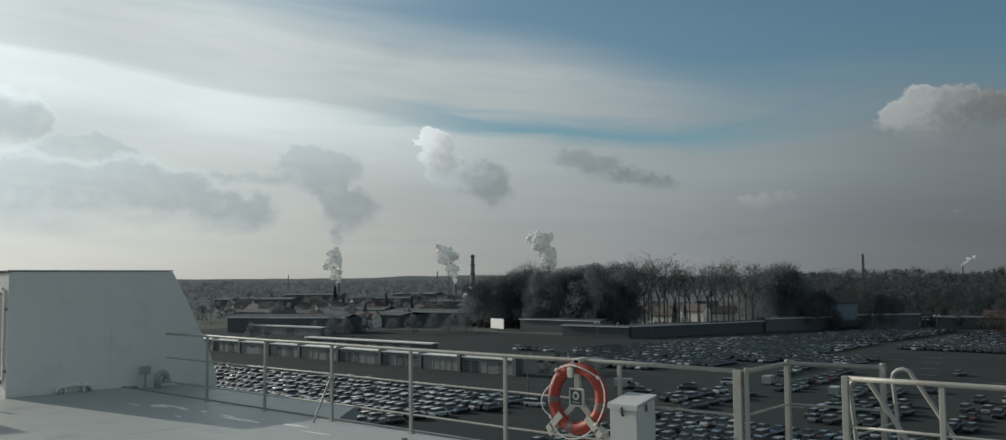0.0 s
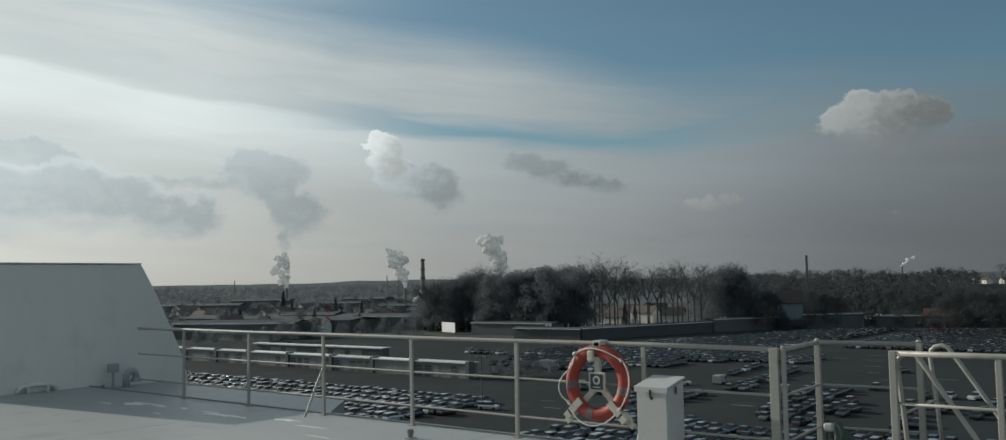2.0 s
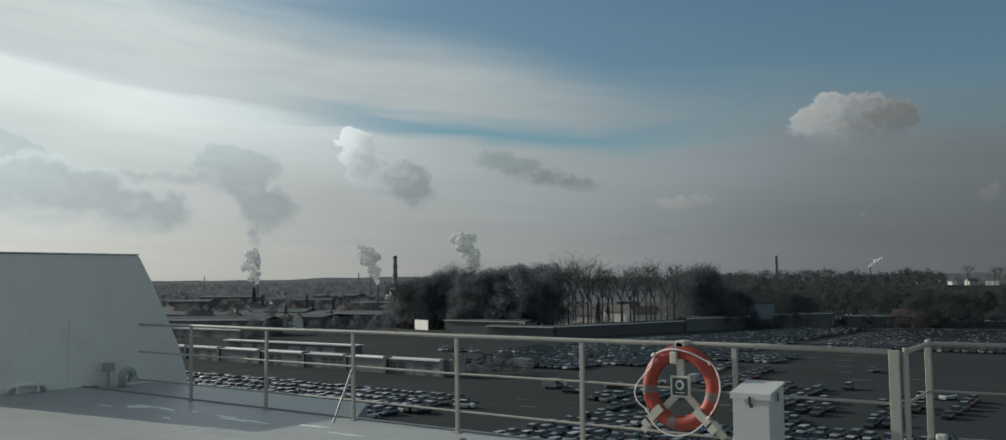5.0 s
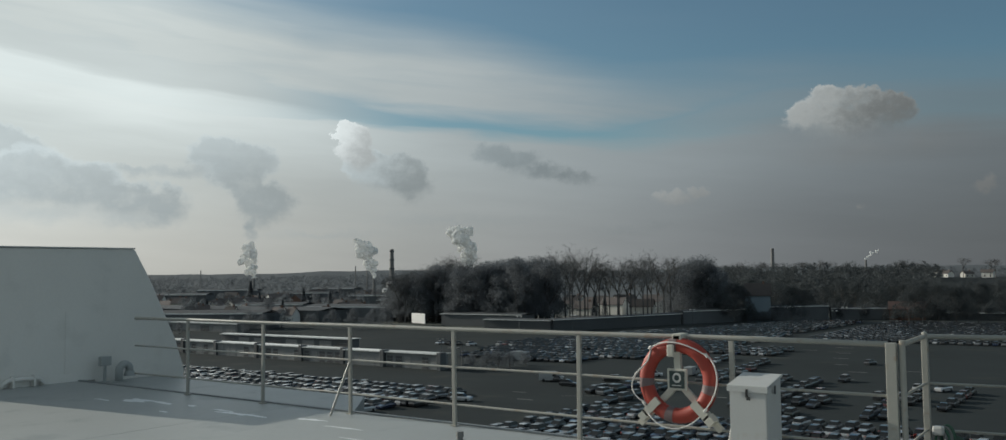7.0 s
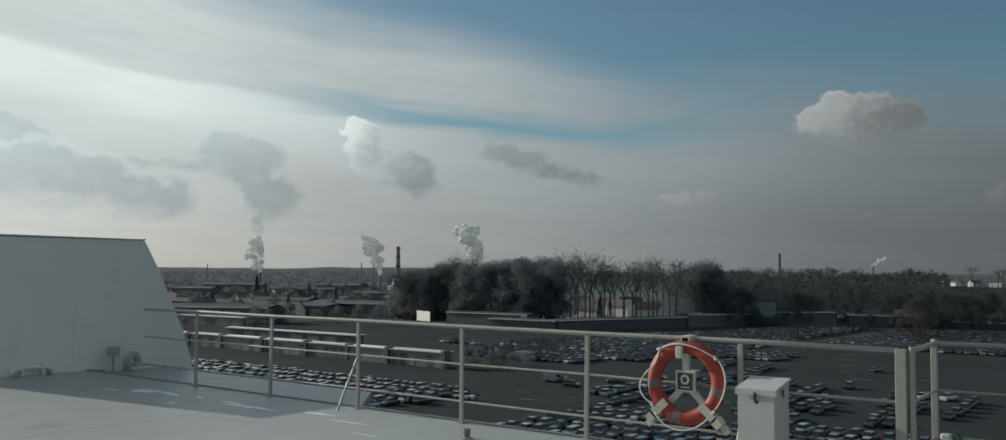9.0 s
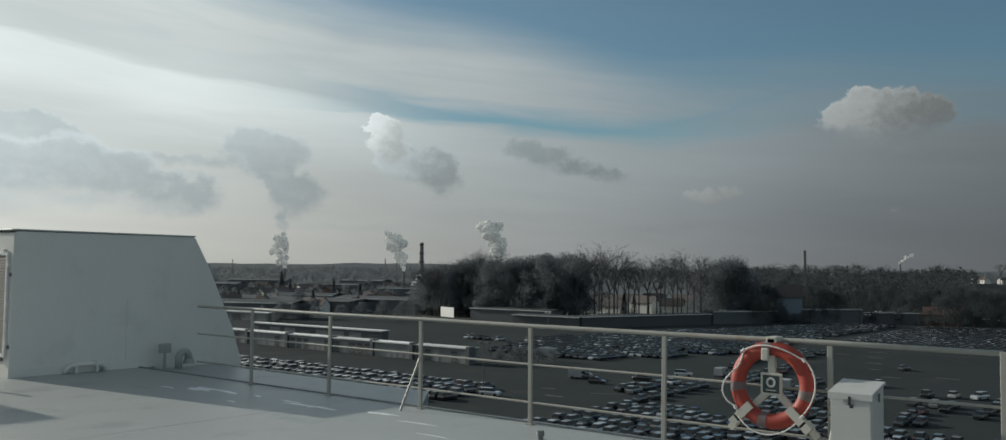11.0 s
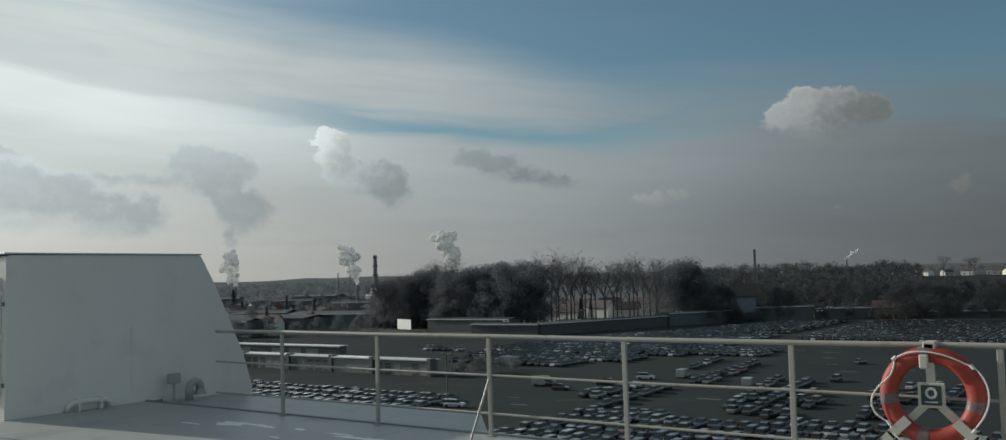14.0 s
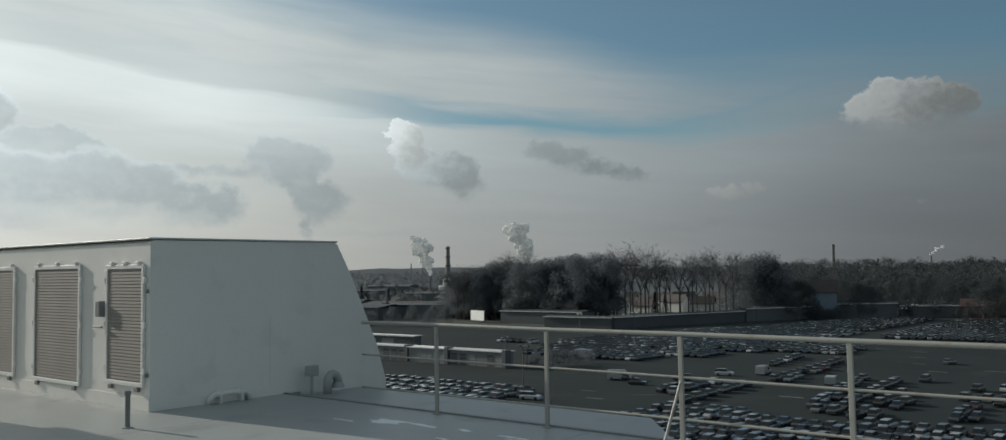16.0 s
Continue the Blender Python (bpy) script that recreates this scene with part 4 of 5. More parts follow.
def car(kind, m, label, group):
    hl, hw = CAR_SHAPES[kind][:2]
    c = empty("car", m @ Matrix.Scale(0.93, 4), label, "car", group)
    for name, me in zip(("body", "cabin_glass"), CARS[kind]):
        ob = new(name, me)
        ob.parent = c
    for sx in (-0.62, 0.62):
        for sy in (-1, 1):
            ob = new("wheel", WHEEL)
            ob.parent, ob.location = c, (sx * hl, sy * (hw - 0.10), 0.32)
    for sy in (-1, 1):
        ob = new("headlight", LAMP_F)
        ob.parent, ob.location = c, (hl * 0.965, sy * hw * 0.66, 0.60)
        ob = new("tail_light", LAMP_R)
        ob.parent, ob.location = c, (-hl * 0.975, sy * hw * 0.68, 0.72)
    return c


rnd = random.Random(4)
SLOTS = []


def block(x0, x1, y0, y1, fill=0.97, dx=2.36, dy=5.0, along_x=True, heading=90, slant=0.0, skip_rows=()):
    j, y = 0, y0
    while y <= y1:
        x = x0 + slant * (y - y0)
        while x <= x1:
            if rnd.random() < fill and j not in skip_rows:
                SLOTS.append((x + rnd.uniform(-0.2, 0.2), y + rnd.uniform(-0.3, 0.3), heading + rnd.uniform(-1.5, 1.5)))
            x += dx + rnd.uniform(-0.05, 0.05)
        y += dy
        j += 1


block(-225, -113, 97, 137, 0.975)                       # packed block by the long shed
block(-113, -109, 122, 132, 0.7)
block(-82, -14, 86, 131.5, 0.965)                       # packed block nearest the ship
block(-82, -68, 136, 137, 0.8)
block(-50, -10, 136.4, 137, 0.9)
block(-94, -87, 153, 160, 0.6, heading=84)
for xa, xb, ya, yb, n, fill in ((-84, -85, 143, 169, 6, 0.9), (-84, -86, 181, 222, 9, 1.0), (-81.4, -83, 181, 205, 5, 0.6), (-96, -99, 208, 229, 5, 1.0), (-64, -70, 150, 191, 9, 0.95),
                                (-61.5, -66, 146, 176, 7, 0.6), (-59, -63, 146, 190, 10, 0.95), (-55, -56, 143, 172, 7, 0.95), (-52.5, -53, 145, 168, 5, 0.5), (-42, -43, 148, 188, 9, 0.85),
                                (-39.5, -40, 150, 180, 6, 0.5), (-46, -47, 172, 186, 3, 0.8), (-91, -92, 152, 176, 5, 0.6), (-34, -34, 164, 187, 5, 1.0)):
    for i in range(n):                                   # loose files, nose to tail
        if rnd.random() < fill:
            u = i / (n - 1)
            SLOTS.append((xa + (xb - xa) * u + rnd.uniform(-0.3, 0.3), ya + (yb - ya) * u + rnd.uniform(-0.5, 0.5), 90 + rnd.uniform(-3, 3)))
for x, y, h in ((-97, 184, 20), (-111, 165, 5), (-100, 171, 10), (-64, 233, 75), (-108.5, 131, 15), (-59, 195, 90), (-39, 189, 70), (-104, 160, 15)):
    SLOTS.append((x, y, h))
block(-204, -188, 233, 236, 0.95, dx=2.6)
block(-165, -126, 202, 212, 0.85)
block(-172, -118, 218, 232, 0.92)
block(-180, -112, 238, 258, 0.93)
block(-126, -92, 244, 262, 0.75)
block(-176, -114, 266, 330, 0.975, slant=0.25)
block(-158, -115, 335, 412, 0.975, slant=0.28)
block(-102, -20, 306, 415, 0.975)

SLOTS.sort(key=lambda s: (s[0] + 3) ** 2 + s[1] ** 2)
KINDS = ("suv", "hatch", "hatch", "sedan", "suv", "hatch")
near, far = SLOTS[:300], SLOTS[300:]
for x, y, h in near:
    kind = rnd.choice(KINDS)
    car(kind, pose(x, y, GZ, 0, 0, h + (180 if rnd.random() < 0.2 else 0)), {"suv": "parked tall car with dark windows on the asphalt", "hatch": "parked small hatchback with dark windows on the asphalt", "sedan": "parked saloon car with dark windows on the asphalt"}[kind], "parked cars")


def car_rows(slots):
    """All the cars farther off, joined."""
    base = {}
    for kind in CAR_SHAPES:
        vs, fs, mi = [], [], []
        for k, me in enumerate(CARS[kind]):
            o = len(vs)
            vs += [tuple(v.co) for v in me.vertices]
            fs += [[o + i for i in p.vertices] for p in me.polygons]
            mi += [k] * len(me.polygons)
        hl, hw = CAR_SHAPES[kind][:2]
        for sx in (-0.62, 0.62):
            o = len(vs)
            ring = [(sx * hl + 0.32 * math.cos(a * math.tau / 8), 0.32 + 0.32 * math.sin(a * math.tau / 8)) for a in range(8)]
            vs += [(a, -hw - 0.005, b) for a, b in ring] + [(a, hw + 0.005, b) for a, b in ring]
            fs += [[o + i for i in range(8)], [o + 15 - i for i in range(8)]]
            mi += [2, 2]
        base[kind] = (np.array(vs), fs, mi)
    V, F, MI, T, off = [], [], [], [], 0
    for x, y, h in slots:
        vs, fs, mi = base[rnd.choice(KINDS)]
        h = h + (180 if rnd.random() < 0.2 else 0)
        c, s = math.cos(radians(h)), math.sin(radians(h))
        w = vs.copy()
        vs = vs * 0.93
        w[:, 0], w[:, 1], w[:, 2] = vs[:, 0] * c - vs[:, 1] * s + x, vs[:, 0] * s + vs[:, 1] * c + y, vs[:, 2] + GZ
        V.append(w)
        F += [[i + off for i in f] for f in fs]
        MI += mi
        T += [rnd.random()] * len(fs)
        off += len(vs)
    me = bpy.data.meshes.new("car_rows")
    me.from_pydata(np.vstack(V).tolist(), [], F)
    for m in (M_PAINTFAR, M_GLASS, M_TYRE):
        me.materials.append(m)
    me.polygons.foreach_set("material_index", MI)
    at = me.attributes.new("tint", "FLOAT", "FACE")
    at.data.foreach_set("value", T)
    tagged(new("car_rows", me), "hundreds of parked cars in tight rows on asphalt", "cars", kind="stuff")


car_rows(far)


def van(m, l, hgt, label, name="van", category="van"):
    v = empty(name, m, label, category)
    bm = bmesh.new()
    hw = 1.02
    z = hgt
    secs = [(-l / 2, z * 0.94), (-l / 2 + 0.1, z), (l / 2 - 1.5, z), (l / 2 - 0.75, z * 0.62), (l / 2, z * 0.48)]
    loft(bm, [[(x, -hw, 0.35), (x, -hw, h * 0.6), (x, -hw * 0.92, h), (x, hw * 0.92, h), (x, hw, h * 0.6), (x, hw, 0.35)] for x, h in secs])
    bmesh.ops.recalc_face_normals(bm, faces=bm.faces[:])
    part("body", bm, M_VANWHITE, v)
    part("windscreen", bx(l / 2 - 1.35, l / 2 - 0.85, -hw * 0.9, hw * 0.9, z * 0.66, z * 0.86), M_GLASS, v)
    for s in (-1, 1):
        part("side_window", bx(l / 2 - 2.3, l / 2 - 1.5, s * hw - 0.02, s * hw + 0.02, z * 0.55, z * 0.8), M_GLASS, v)
        for x in (-l * 0.32, l * 0.34):
            ob = new("wheel", WHEEL)
            ob.parent, ob.location = v, (x, s * (hw - 0.1), 0.32)
    return v


van(pose(-111.5, 165, GZ, 0, 0, 30), 5.2, 2.1, "white panel van standing alone on the asphalt")
van(pose(-91, 190.5, GZ, 0, 0, 95), 4.6, 2.0, "white van parked among the cars")
van(pose(-72.5, 181, GZ, 0, 0, 100), 4.2, 1.8, "small pale van on the asphalt")


van(pose(-144, 199, GZ, 0, 0, 8), 5.6, 2.5, "pale van with dark windows parked by the car rows")

# ---- sheds and walls round the terminal ----


def shed(name, m, l, d, h, label, wall=None, roof=None, doors=0, door_h=0.6, fascia=0.35, category="shed", group="", seed=1, pitch=0.06):
    wall, roof = wall or M_SHED, roof or M_ROOF
    s = empty(name, m, label, category, group)
    part("wall", bx(-l / 2, l / 2, 0, d, 0, h), wall, s)
    bm = bmesh.new()
    o = 0.4
    pts = ((-o, h + 0.02), (d / 2, h + d * pitch + 0.02), (d + o, h + 0.02), (d + o, h + 0.22), (d / 2, h + d * pitch + 0.25), (-o, h + 0.22))
    a, b = ([bm.verts.new((x, y, z)) for y, z in pts] for x in (-l / 2 - o, l / 2 + o))
    for k in range(6):
        bm.faces.new((a[k], b[k], b[(k + 1) % 6], a[(k + 1) % 6]))
    bm.faces.new(a), bm.faces.new(b[::-1])
    bmesh.ops.recalc_face_normals(bm, faces=bm.faces[:])
    part("roof", bm, roof, s)
    if fascia:
        part("gutter", bx(-l / 2 - o, l / 2 + o, -o - 0.10, -o - 0.01, h + 0.25 - fascia, h + 0.25), M_FASCIA, s, "white gutter edge")
    r = random.Random(seed)
    for k in range(doors):
        w = l / doors
        x = -l / 2 + (k + 0.5) * w
        if r.random() < 0.85:
            dr = part("door", bx(x - w * 0.34, x + w * 0.34, -0.06, -0.003, 0.1, h * door_h), M_DOOR if r.random() < 0.6 else M_GATEDARK, s)
            for j in range(1, 4):
                part("panel_joint", bx(x - w * 0.34, x + w * 0.34, -0.09, -0.061, h * door_h * j / 4 - 0.06, h * door_h * j / 4 + 0.06), M_SHED, dr)
    return s


# the long low loading shed: separate bays with gaps between them
xs, k = -300.0, 0
rr = random.Random(8)
while xs < -146:
    l = rr.choice((15.0, 17.5, 13.0))
    if xs + l > -140:
        break
    bay = shed("loading_shed", pose(xs + l / 2, 169.5 + rr.uniform(-0.3, 0.3), GZ, 0, 0, 1.0), l, 3.6, 3.7, "long low grey loading shed bay with a white roof edge", M_SHED, M_PALEROOF, doors=rr.choice((5, 6, 4)), door_h=0.78, fascia=0.28, group="loading shed bays", seed=k, pitch=0.015)
    if xs < -180 < xs + l:               # lettering too worn to read
        for i_, w_ in enumerate((0.9, 0.5, 0.8, 0.8, 0.4, 0.9, 0.7)):
            part("lettering_bar", bx(-3.6 + i_ * 1.05, -3.6 + i_ * 1.05 + w_, -0.16, -0.10, 1.5, 2.7), M_SHEDDARK, bay)
    bm = bx(xs + l + 0.15, xs + l + 1.35, 168.8, 171.0, GZ, GZ + 4.3, bevel=0.05)
    tagged(new("dividing_pier", mesh_of("dividing_pier", bm, M_SHEDDARK)), "dark pier between two shed bays", "pier", "shed piers")
    xs += l + 1.5
    k += 1
shed("loading_shed", pose(-246, 204, GZ, 0, 0, 2), 64, 3.0, 3.0, "second long low shed with a pale roof", M_SHEDDARK, M_PALEROOF, 8, 0.7, 0.4, pitch=0.01)
shed("loading_shed", pose(-345, 240, GZ, 0, 0, 3), 50, 3.4, 3.6, "low grey shed with a pale roof", M_SHED, M_PALEROOF, 6, 0.7, 0.5, pitch=0.01)
shed("warehouse", pose(-408, 300, GZ, 0, 0, 6), 130, 22, 6.0, "wide dark flat warehouse with pale doors", M_SHEDDARK, M_ROOF, 9, fascia=0.0, category="warehouse")
shed("warehouse", pose(-253, 320, GZ, 0, 0, 2), 44, 10, 5.2, "blue-grey warehouse beside the lit board", M_SHEDDARK, M_ROOF, 0, fascia=0.3, category="warehouse")
shed("warehouse", pose(-335, 365, GZ, 0, 0, 4), 46, 12, 6.5, "dark low warehouse with a pale roof edge", M_SHEDDARK, M_ROOF, 0, fascia=0.35, category="warehouse")


def billboard():
    b = empty("billboard", pose(-286.2, 316, GZ, 0, 0, -20), "large blank white board on posts catching the sun", "billboard")
    part("panel", bx(-6.4, 6.4, -0.15, 0.15, 0.9, 5.4, bevel=0.04), M_FASCIA, b)
    part("frame", bx(-6.5, 6.5, 0.16, 0.32, 0.8, 5.5), M_SHEDDARK, b)
    for x in (-5, 0, 5):
        part("post", tube(bmesh.new(), (x, 0.25, 0), (x, 0.25, 5.0), 0.14, seg=8), M_SHEDDARK, b)


billboard()
# boundary walls along the terminal's far edge
edge = ((-236, 300), (-203, 302), (-181, 372), (-160, 412), (-136, 434), (-108, 446), (-40, 452), (60, 455))
for (xa, ya), (xb, yb) in zip(edge, edge[1:]):
    l, turn = math.hypot(xb - xa, yb - ya), math.degrees(math.atan2(yb - ya, xb - xa))
    shed("boundary_shed", pose((xa + xb) / 2, (ya + yb) / 2, GZ, 0, 0, turn), l - 1.5, 7, {-203: 4.5, -181: 5.4, -160: 6.2, -136: 5.0}.get(xa, 4.3 if xa < -203 else 3.2), "long dark blue-grey shed along the terminal's edge", M_SHEDDARK, M_ROOF, 0, fascia=0.28, group="boundary sheds")


def lamp_post(x, y, h, label="thin dark lamp post with a pale lamp head", head=M_FASCIA):
    p = empty("street_lamp", pose(x, y, GZ), label, "street lamp", "terminal lamps")
    part("pole", tube(bmesh.new(), (0, 0, 0), (0, 0, h), 0.13, 0.09, seg=8), M_SHEDDARK, p)
    part("arm", tube(bmesh.new(), (-0.9, 0, h), (0.9, 0, h), 0.06, seg=6), M_SHEDDARK, p)
    for s in (-1, 1):
        part("lamp_head", bx(s * 0.9 - 0.45, s * 0.9 + 0.45, -0.25, 0.25, h - 0.2, h + 0.12, bevel=0.04), head, p)


for x, y, h in ((-216, 298, 6), (-197, 308, 6.5), (-186, 340, 6.5), (-176, 372, 6.5), (-164, 398, 6), (-150, 416, 6), (-128, 430, 6), (-128.0, 415, 5)):
    lamp_post(x, y, h)
lamp_post(-111, 132, 9.5, "tall thin dark lamp post beside the parked cars", M_SHEDDARK)
lamp_post(-152, 176, 7, head=M_SHEDDARK)
lamp_post(-147, 178, 6, head=M_SHEDDARK)

# ---- trees ----


def bare_tree(seed, h=20.0, spread=0.55):
    r = random.Random(seed)
    wood, tw = bmesh.new(), bmesh.new()

    def grow(p, d, length, rad, level):
        q = p + d * length
        tube(wood if level < 2 else tw, p, q, rad, rad * 0.62, seg=6 if level == 0 else (4 if level < 3 else 3), caps=False)
        if level == 5:
            return
        for k in range((3, 4, 3, 3, 3)[level] + (level == 0)):
            nd_ = (d * (1.0 if level < 2 else 0.7) + Vector((r.uniform(-1, 1), r.uniform(-1, 1), r.uniform(-0.25, 0.7) if level < 2 else r.uniform(-0.6, 0.6))) * spread * (1.15 if level else 0.8)).normalized()
            start = p + d * length * (r.uniform(0.62, 1.0) if level else r.uniform(0.8, 1.0))
            grow(start, nd_, length * (r.uniform(0.42, 0.60) if level == 0 else r.uniform(0.55, 0.74)), rad * 0.56, level + 1)

    grow(Vector((0, 0, 0)), Vector((0, 0, 1)), h * 0.55, h * 0.015, 0)
    return wood, tw


def leafy_tree(seed, h=20.0, width=0.42, n=9500, leaf=0.0088):
    r = random.Random(seed)
    wood = tube(bmesh.new(), (0, 0, 0), (0, 0, h * 0.6), h * 0.018, h * 0.008, seg=6)
    for k in range(6):
        a = r.uniform(0, math.tau)
        tube(wood, (0, 0, h * r.uniform(0.2, 0.5)), (h * 0.25 * math.cos(a), h * 0.25 * math.sin(a), h * r.uniform(0.5, 0.75)), h * 0.008, h * 0.003, seg=4)
    lumps = [(Vector((0, 0, h * 0.84)), h * 0.12)]
    for k in range(44):
        z = r.uniform(0.16, 0.88)
        reach = width * 0.85 * (1.0 - max(0.0, z - 0.45) * 1.5)
        a = r.uniform(0, math.tau)
        lumps.append((Vector((math.cos(a), math.sin(a), 0)) * h * reach * r.random() ** 0.5 + Vector((0, 0, h * z)), h * r.uniform(0.05, 0.12)))
    total = sum(q[1] ** 2 for q in lumps)
    vs, fs = [], []
    for c, rad in lumps:
        for _ in range(int(n * rad ** 2 / total)):
            d = Vector((r.gauss(0, 1), r.gauss(0, 1), r.gauss(0, 0.85))).normalized()
            p = c + d * rad * r.random() ** 0.35 * 1.15
            s = h * leaf * r.uniform(0.5, 1.4)
            u = Vector((r.uniform(-1, 1), r.uniform(-1, 1), r.uniform(-1, 1))).normalized()
            w = u.cross(Vector((r.uniform(-1, 1), r.uniform(-1, 1), r.uniform(-1, 1)))).normalized()
            fs.append((len(vs), len(vs) + 1, len(vs) + 2))
            vs += [p + u * s * a + w * s * b for a, b in ((-1, -0.6), (1, -0.2), (0.0, 0.9))]
    me = bpy.data.meshes.new("crown")
    me.from_pydata(vs, [], fs)
    me.materials.append(M_HAZELEAF)
    return wood, me


BARE, LEAFY = [], []
for i in range(4):
    w, c = bare_tree(20 + i, 20.0, (0.6, 0.72, 0.8, 0.66)[i])
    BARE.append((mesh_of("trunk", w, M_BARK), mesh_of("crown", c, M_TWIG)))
for i in range(4):
    w, c = leafy_tree(40 + i, 20.0, (0.42, 0.34, 0.5, 0.4)[i])
    LEAFY.append((mesh_of("trunk", w, M_BARK), c))
EVERGREEN = []
for wood_me, crown_me in LEAFY:
    dark = crown_me.copy()
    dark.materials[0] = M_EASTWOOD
    EVERGREEN.append((wood_me, dark))
# conifer
r = random.Random(77)
cw = tube(bmesh.new(), (0, 0, 0), (0, 0, 19), 0.3, 0.05, seg=6)
cc_ = bmesh.new()
for k in range(900):
    t = r.random() ** 0.7
    z = 2.5 + t * 17
    rad = 4.2 * (1 - t) * r.uniform(0.5, 1.0) + 0.15
    a = r.uniform(0, math.tau)
    p = Vector((rad * math.cos(a), rad * math.sin(a), z - rad * 0.25))
    o = Vector((math.cos(a), math.sin(a), -0.4))
    s = Vector((-math.sin(a), math.cos(a), 0))
    cc_.faces.new([cc_.verts.new(p + o * 0.9), cc_.verts.new(p + s * 0.5 - o * 0.3), cc_.verts.new(p - s * 0.5 - o * 0.3)])
CONIFER = (mesh_of("trunk", cw, M_BARK), mesh_of("crown", cc_, M_HAZELEAF))
tr = random.Random(12)


def tree(src, p, h, label, group="", wide=1.0):
    e = empty("tree", Matrix.Translation(p) @ pose(0, 0, 0, 0, 0, tr.uniform(0, 360)), label, "tree", group)
    e.scale = (h / 20 * wide, h / 20 * wide, h / 20)
    for n, me in zip(("trunk", "crown"), src):
        o = new(n, me)
        o.parent = e
    return e


DL = "tall dark ivy-clad tree in the wood"


def wood_height(az):
    """Height of the dark wood's tops: it climbs from its western end."""
    u = (43.6 - az) / 9.9
    return 21.0 + 8.0 * min(1.0, u / 0.28) + 3.6 * max(0.0, u - 0.28) / 0.72


for k in range(66):                                   # dark wood in the middle distance
    az = 43.6 - 9.9 * (k + tr.uniform(-0.4, 0.4)) / 66
    tree(tr.choice(LEAFY), pos(az, tr.uniform(408, 462) + max(0.0, az - 36.5) * 7.0), wood_height(az) * tr.uniform(0.90, 1.03), DL, "dark wood")
for k in range(20):                                   # twiggy tops on the wood's flanks
    az = tr.uniform(38.6, 43.6)
    tree(tr.choice(BARE), pos(az, tr.uniform(445, 480)), wood_height(az) * tr.uniform(0.90, 1.02), "bare winter tree at the wood's edge", "bare trees")
for k in range(24):                                   # row of bare trees with houses behind
    az = 33.9 - 7.8 * k / 24 + tr.uniform(-0.15, 0.15)
    tree(tr.choice(BARE), pos(az, tr.uniform(395, 440)), tr.uniform(27, 32) if az > 31.5 else tr.uniform(23, 29), "tall bare winter tree behind the boundary shed", "bare trees")
for k in range(20):                                   # clump that stands over the eastern wood
    az = 26.3 - 3.2 * k / 20
    tree(tr.choice(LEAFY), pos(az, tr.uniform(430, 480)), (32 if abs(az - 24.8) < 0.8 else 26) * tr.uniform(0.92, 1.0), DL, "dark wood")
for k in range(70):                                   # woods to the east
    az = 23.4 - 19 * k / 70 + tr.uniform(-0.2, 0.2)
    tree(tr.choice(EVERGREEN), pos(az, tr.uniform(470, 640)), tr.uniform(14, 19), DL, "eastern wood")
for k in range(26):                                   # round bare crowns on the rise
    az = tr.uniform(15.8, 23.2) if k < 18 else tr.uniform(8.5, 13.5)
    tree(tr.choice(BARE), pos(az, tr.uniform(930, 1010), GZ + 12.0), tr.uniform(15, 20), "bare winter tree standing over the far wood", "bare trees", 1.3)
for az, d, hh, wide in ((22.6, 428, 19, 1.0), (22.0, 436, 16, 1.0), (19.3, 430, 17.5, 0.95), (12.9, 430, 14, 1.2), (12.2, 434, 17, 1.2), (11.4, 432, 18, 1.2), (10.5, 430, 17, 1.2), (9.4, 430, 16, 1.2), (8.0, 435, 15, 1.2), (6.5, 435, 15, 1.2)):
    tree(EVERGREEN[2], pos(az, d), hh, "round dark evergreen tree by the terminal's edge", "round trees", wide)
for az, d, hh in ((38.6, 222, 4.2), (37.6, 224, 4.6), (36.9, 226, 4.4), (36.2, 228, 4.0), (35.2, 232, 3.6)):
    tree(LEAFY[3], pos(az, d), hh, "dark bush at the end of the loading shed", "bushes", 1.5)
for az, d, hh in ((52.1, 620, 21), (51.6, 640, 14), (48.0, 560, 12), (47.4, 575, 14), (43.9, 520, 13), (49.0, 700, 15), (54.6, 520, 12), (50.2, 480, 12), (31.0, 445, 13), (30.4, 450, 12)):
    tree(CONIFER, pos(az, d), hh, "dark conifer among the houses", "conifers")
for k in range(46):
    az = tr.uniform(41, 60)
    tree(tr.choice(LEAFY + BARE), pos(az, tr.uniform(470, 900)), tr.uniform(8, 15), "tree among the houses and sheds", "town trees")

for az, hh in ((21.9, 5.5), (21.4, 6.5), (20.9, 5.5), (20.4, 7)):
    tree(LEAFY[1], pos(az, 432), hh, "low dark bush in front of the blue house", "bushes", 1.6)
for k in range(16):
    az = 43.5 + 15 * (k + tr.uniform(-0.5, 0.5)) / 16
    tree(tr.choice(LEAFY), pos(az, tr.uniform(385, 455)), tr.uniform(5, 10), "dark low tree between the sheds", "town trees", 1.2)

# ---- the town beyond ----


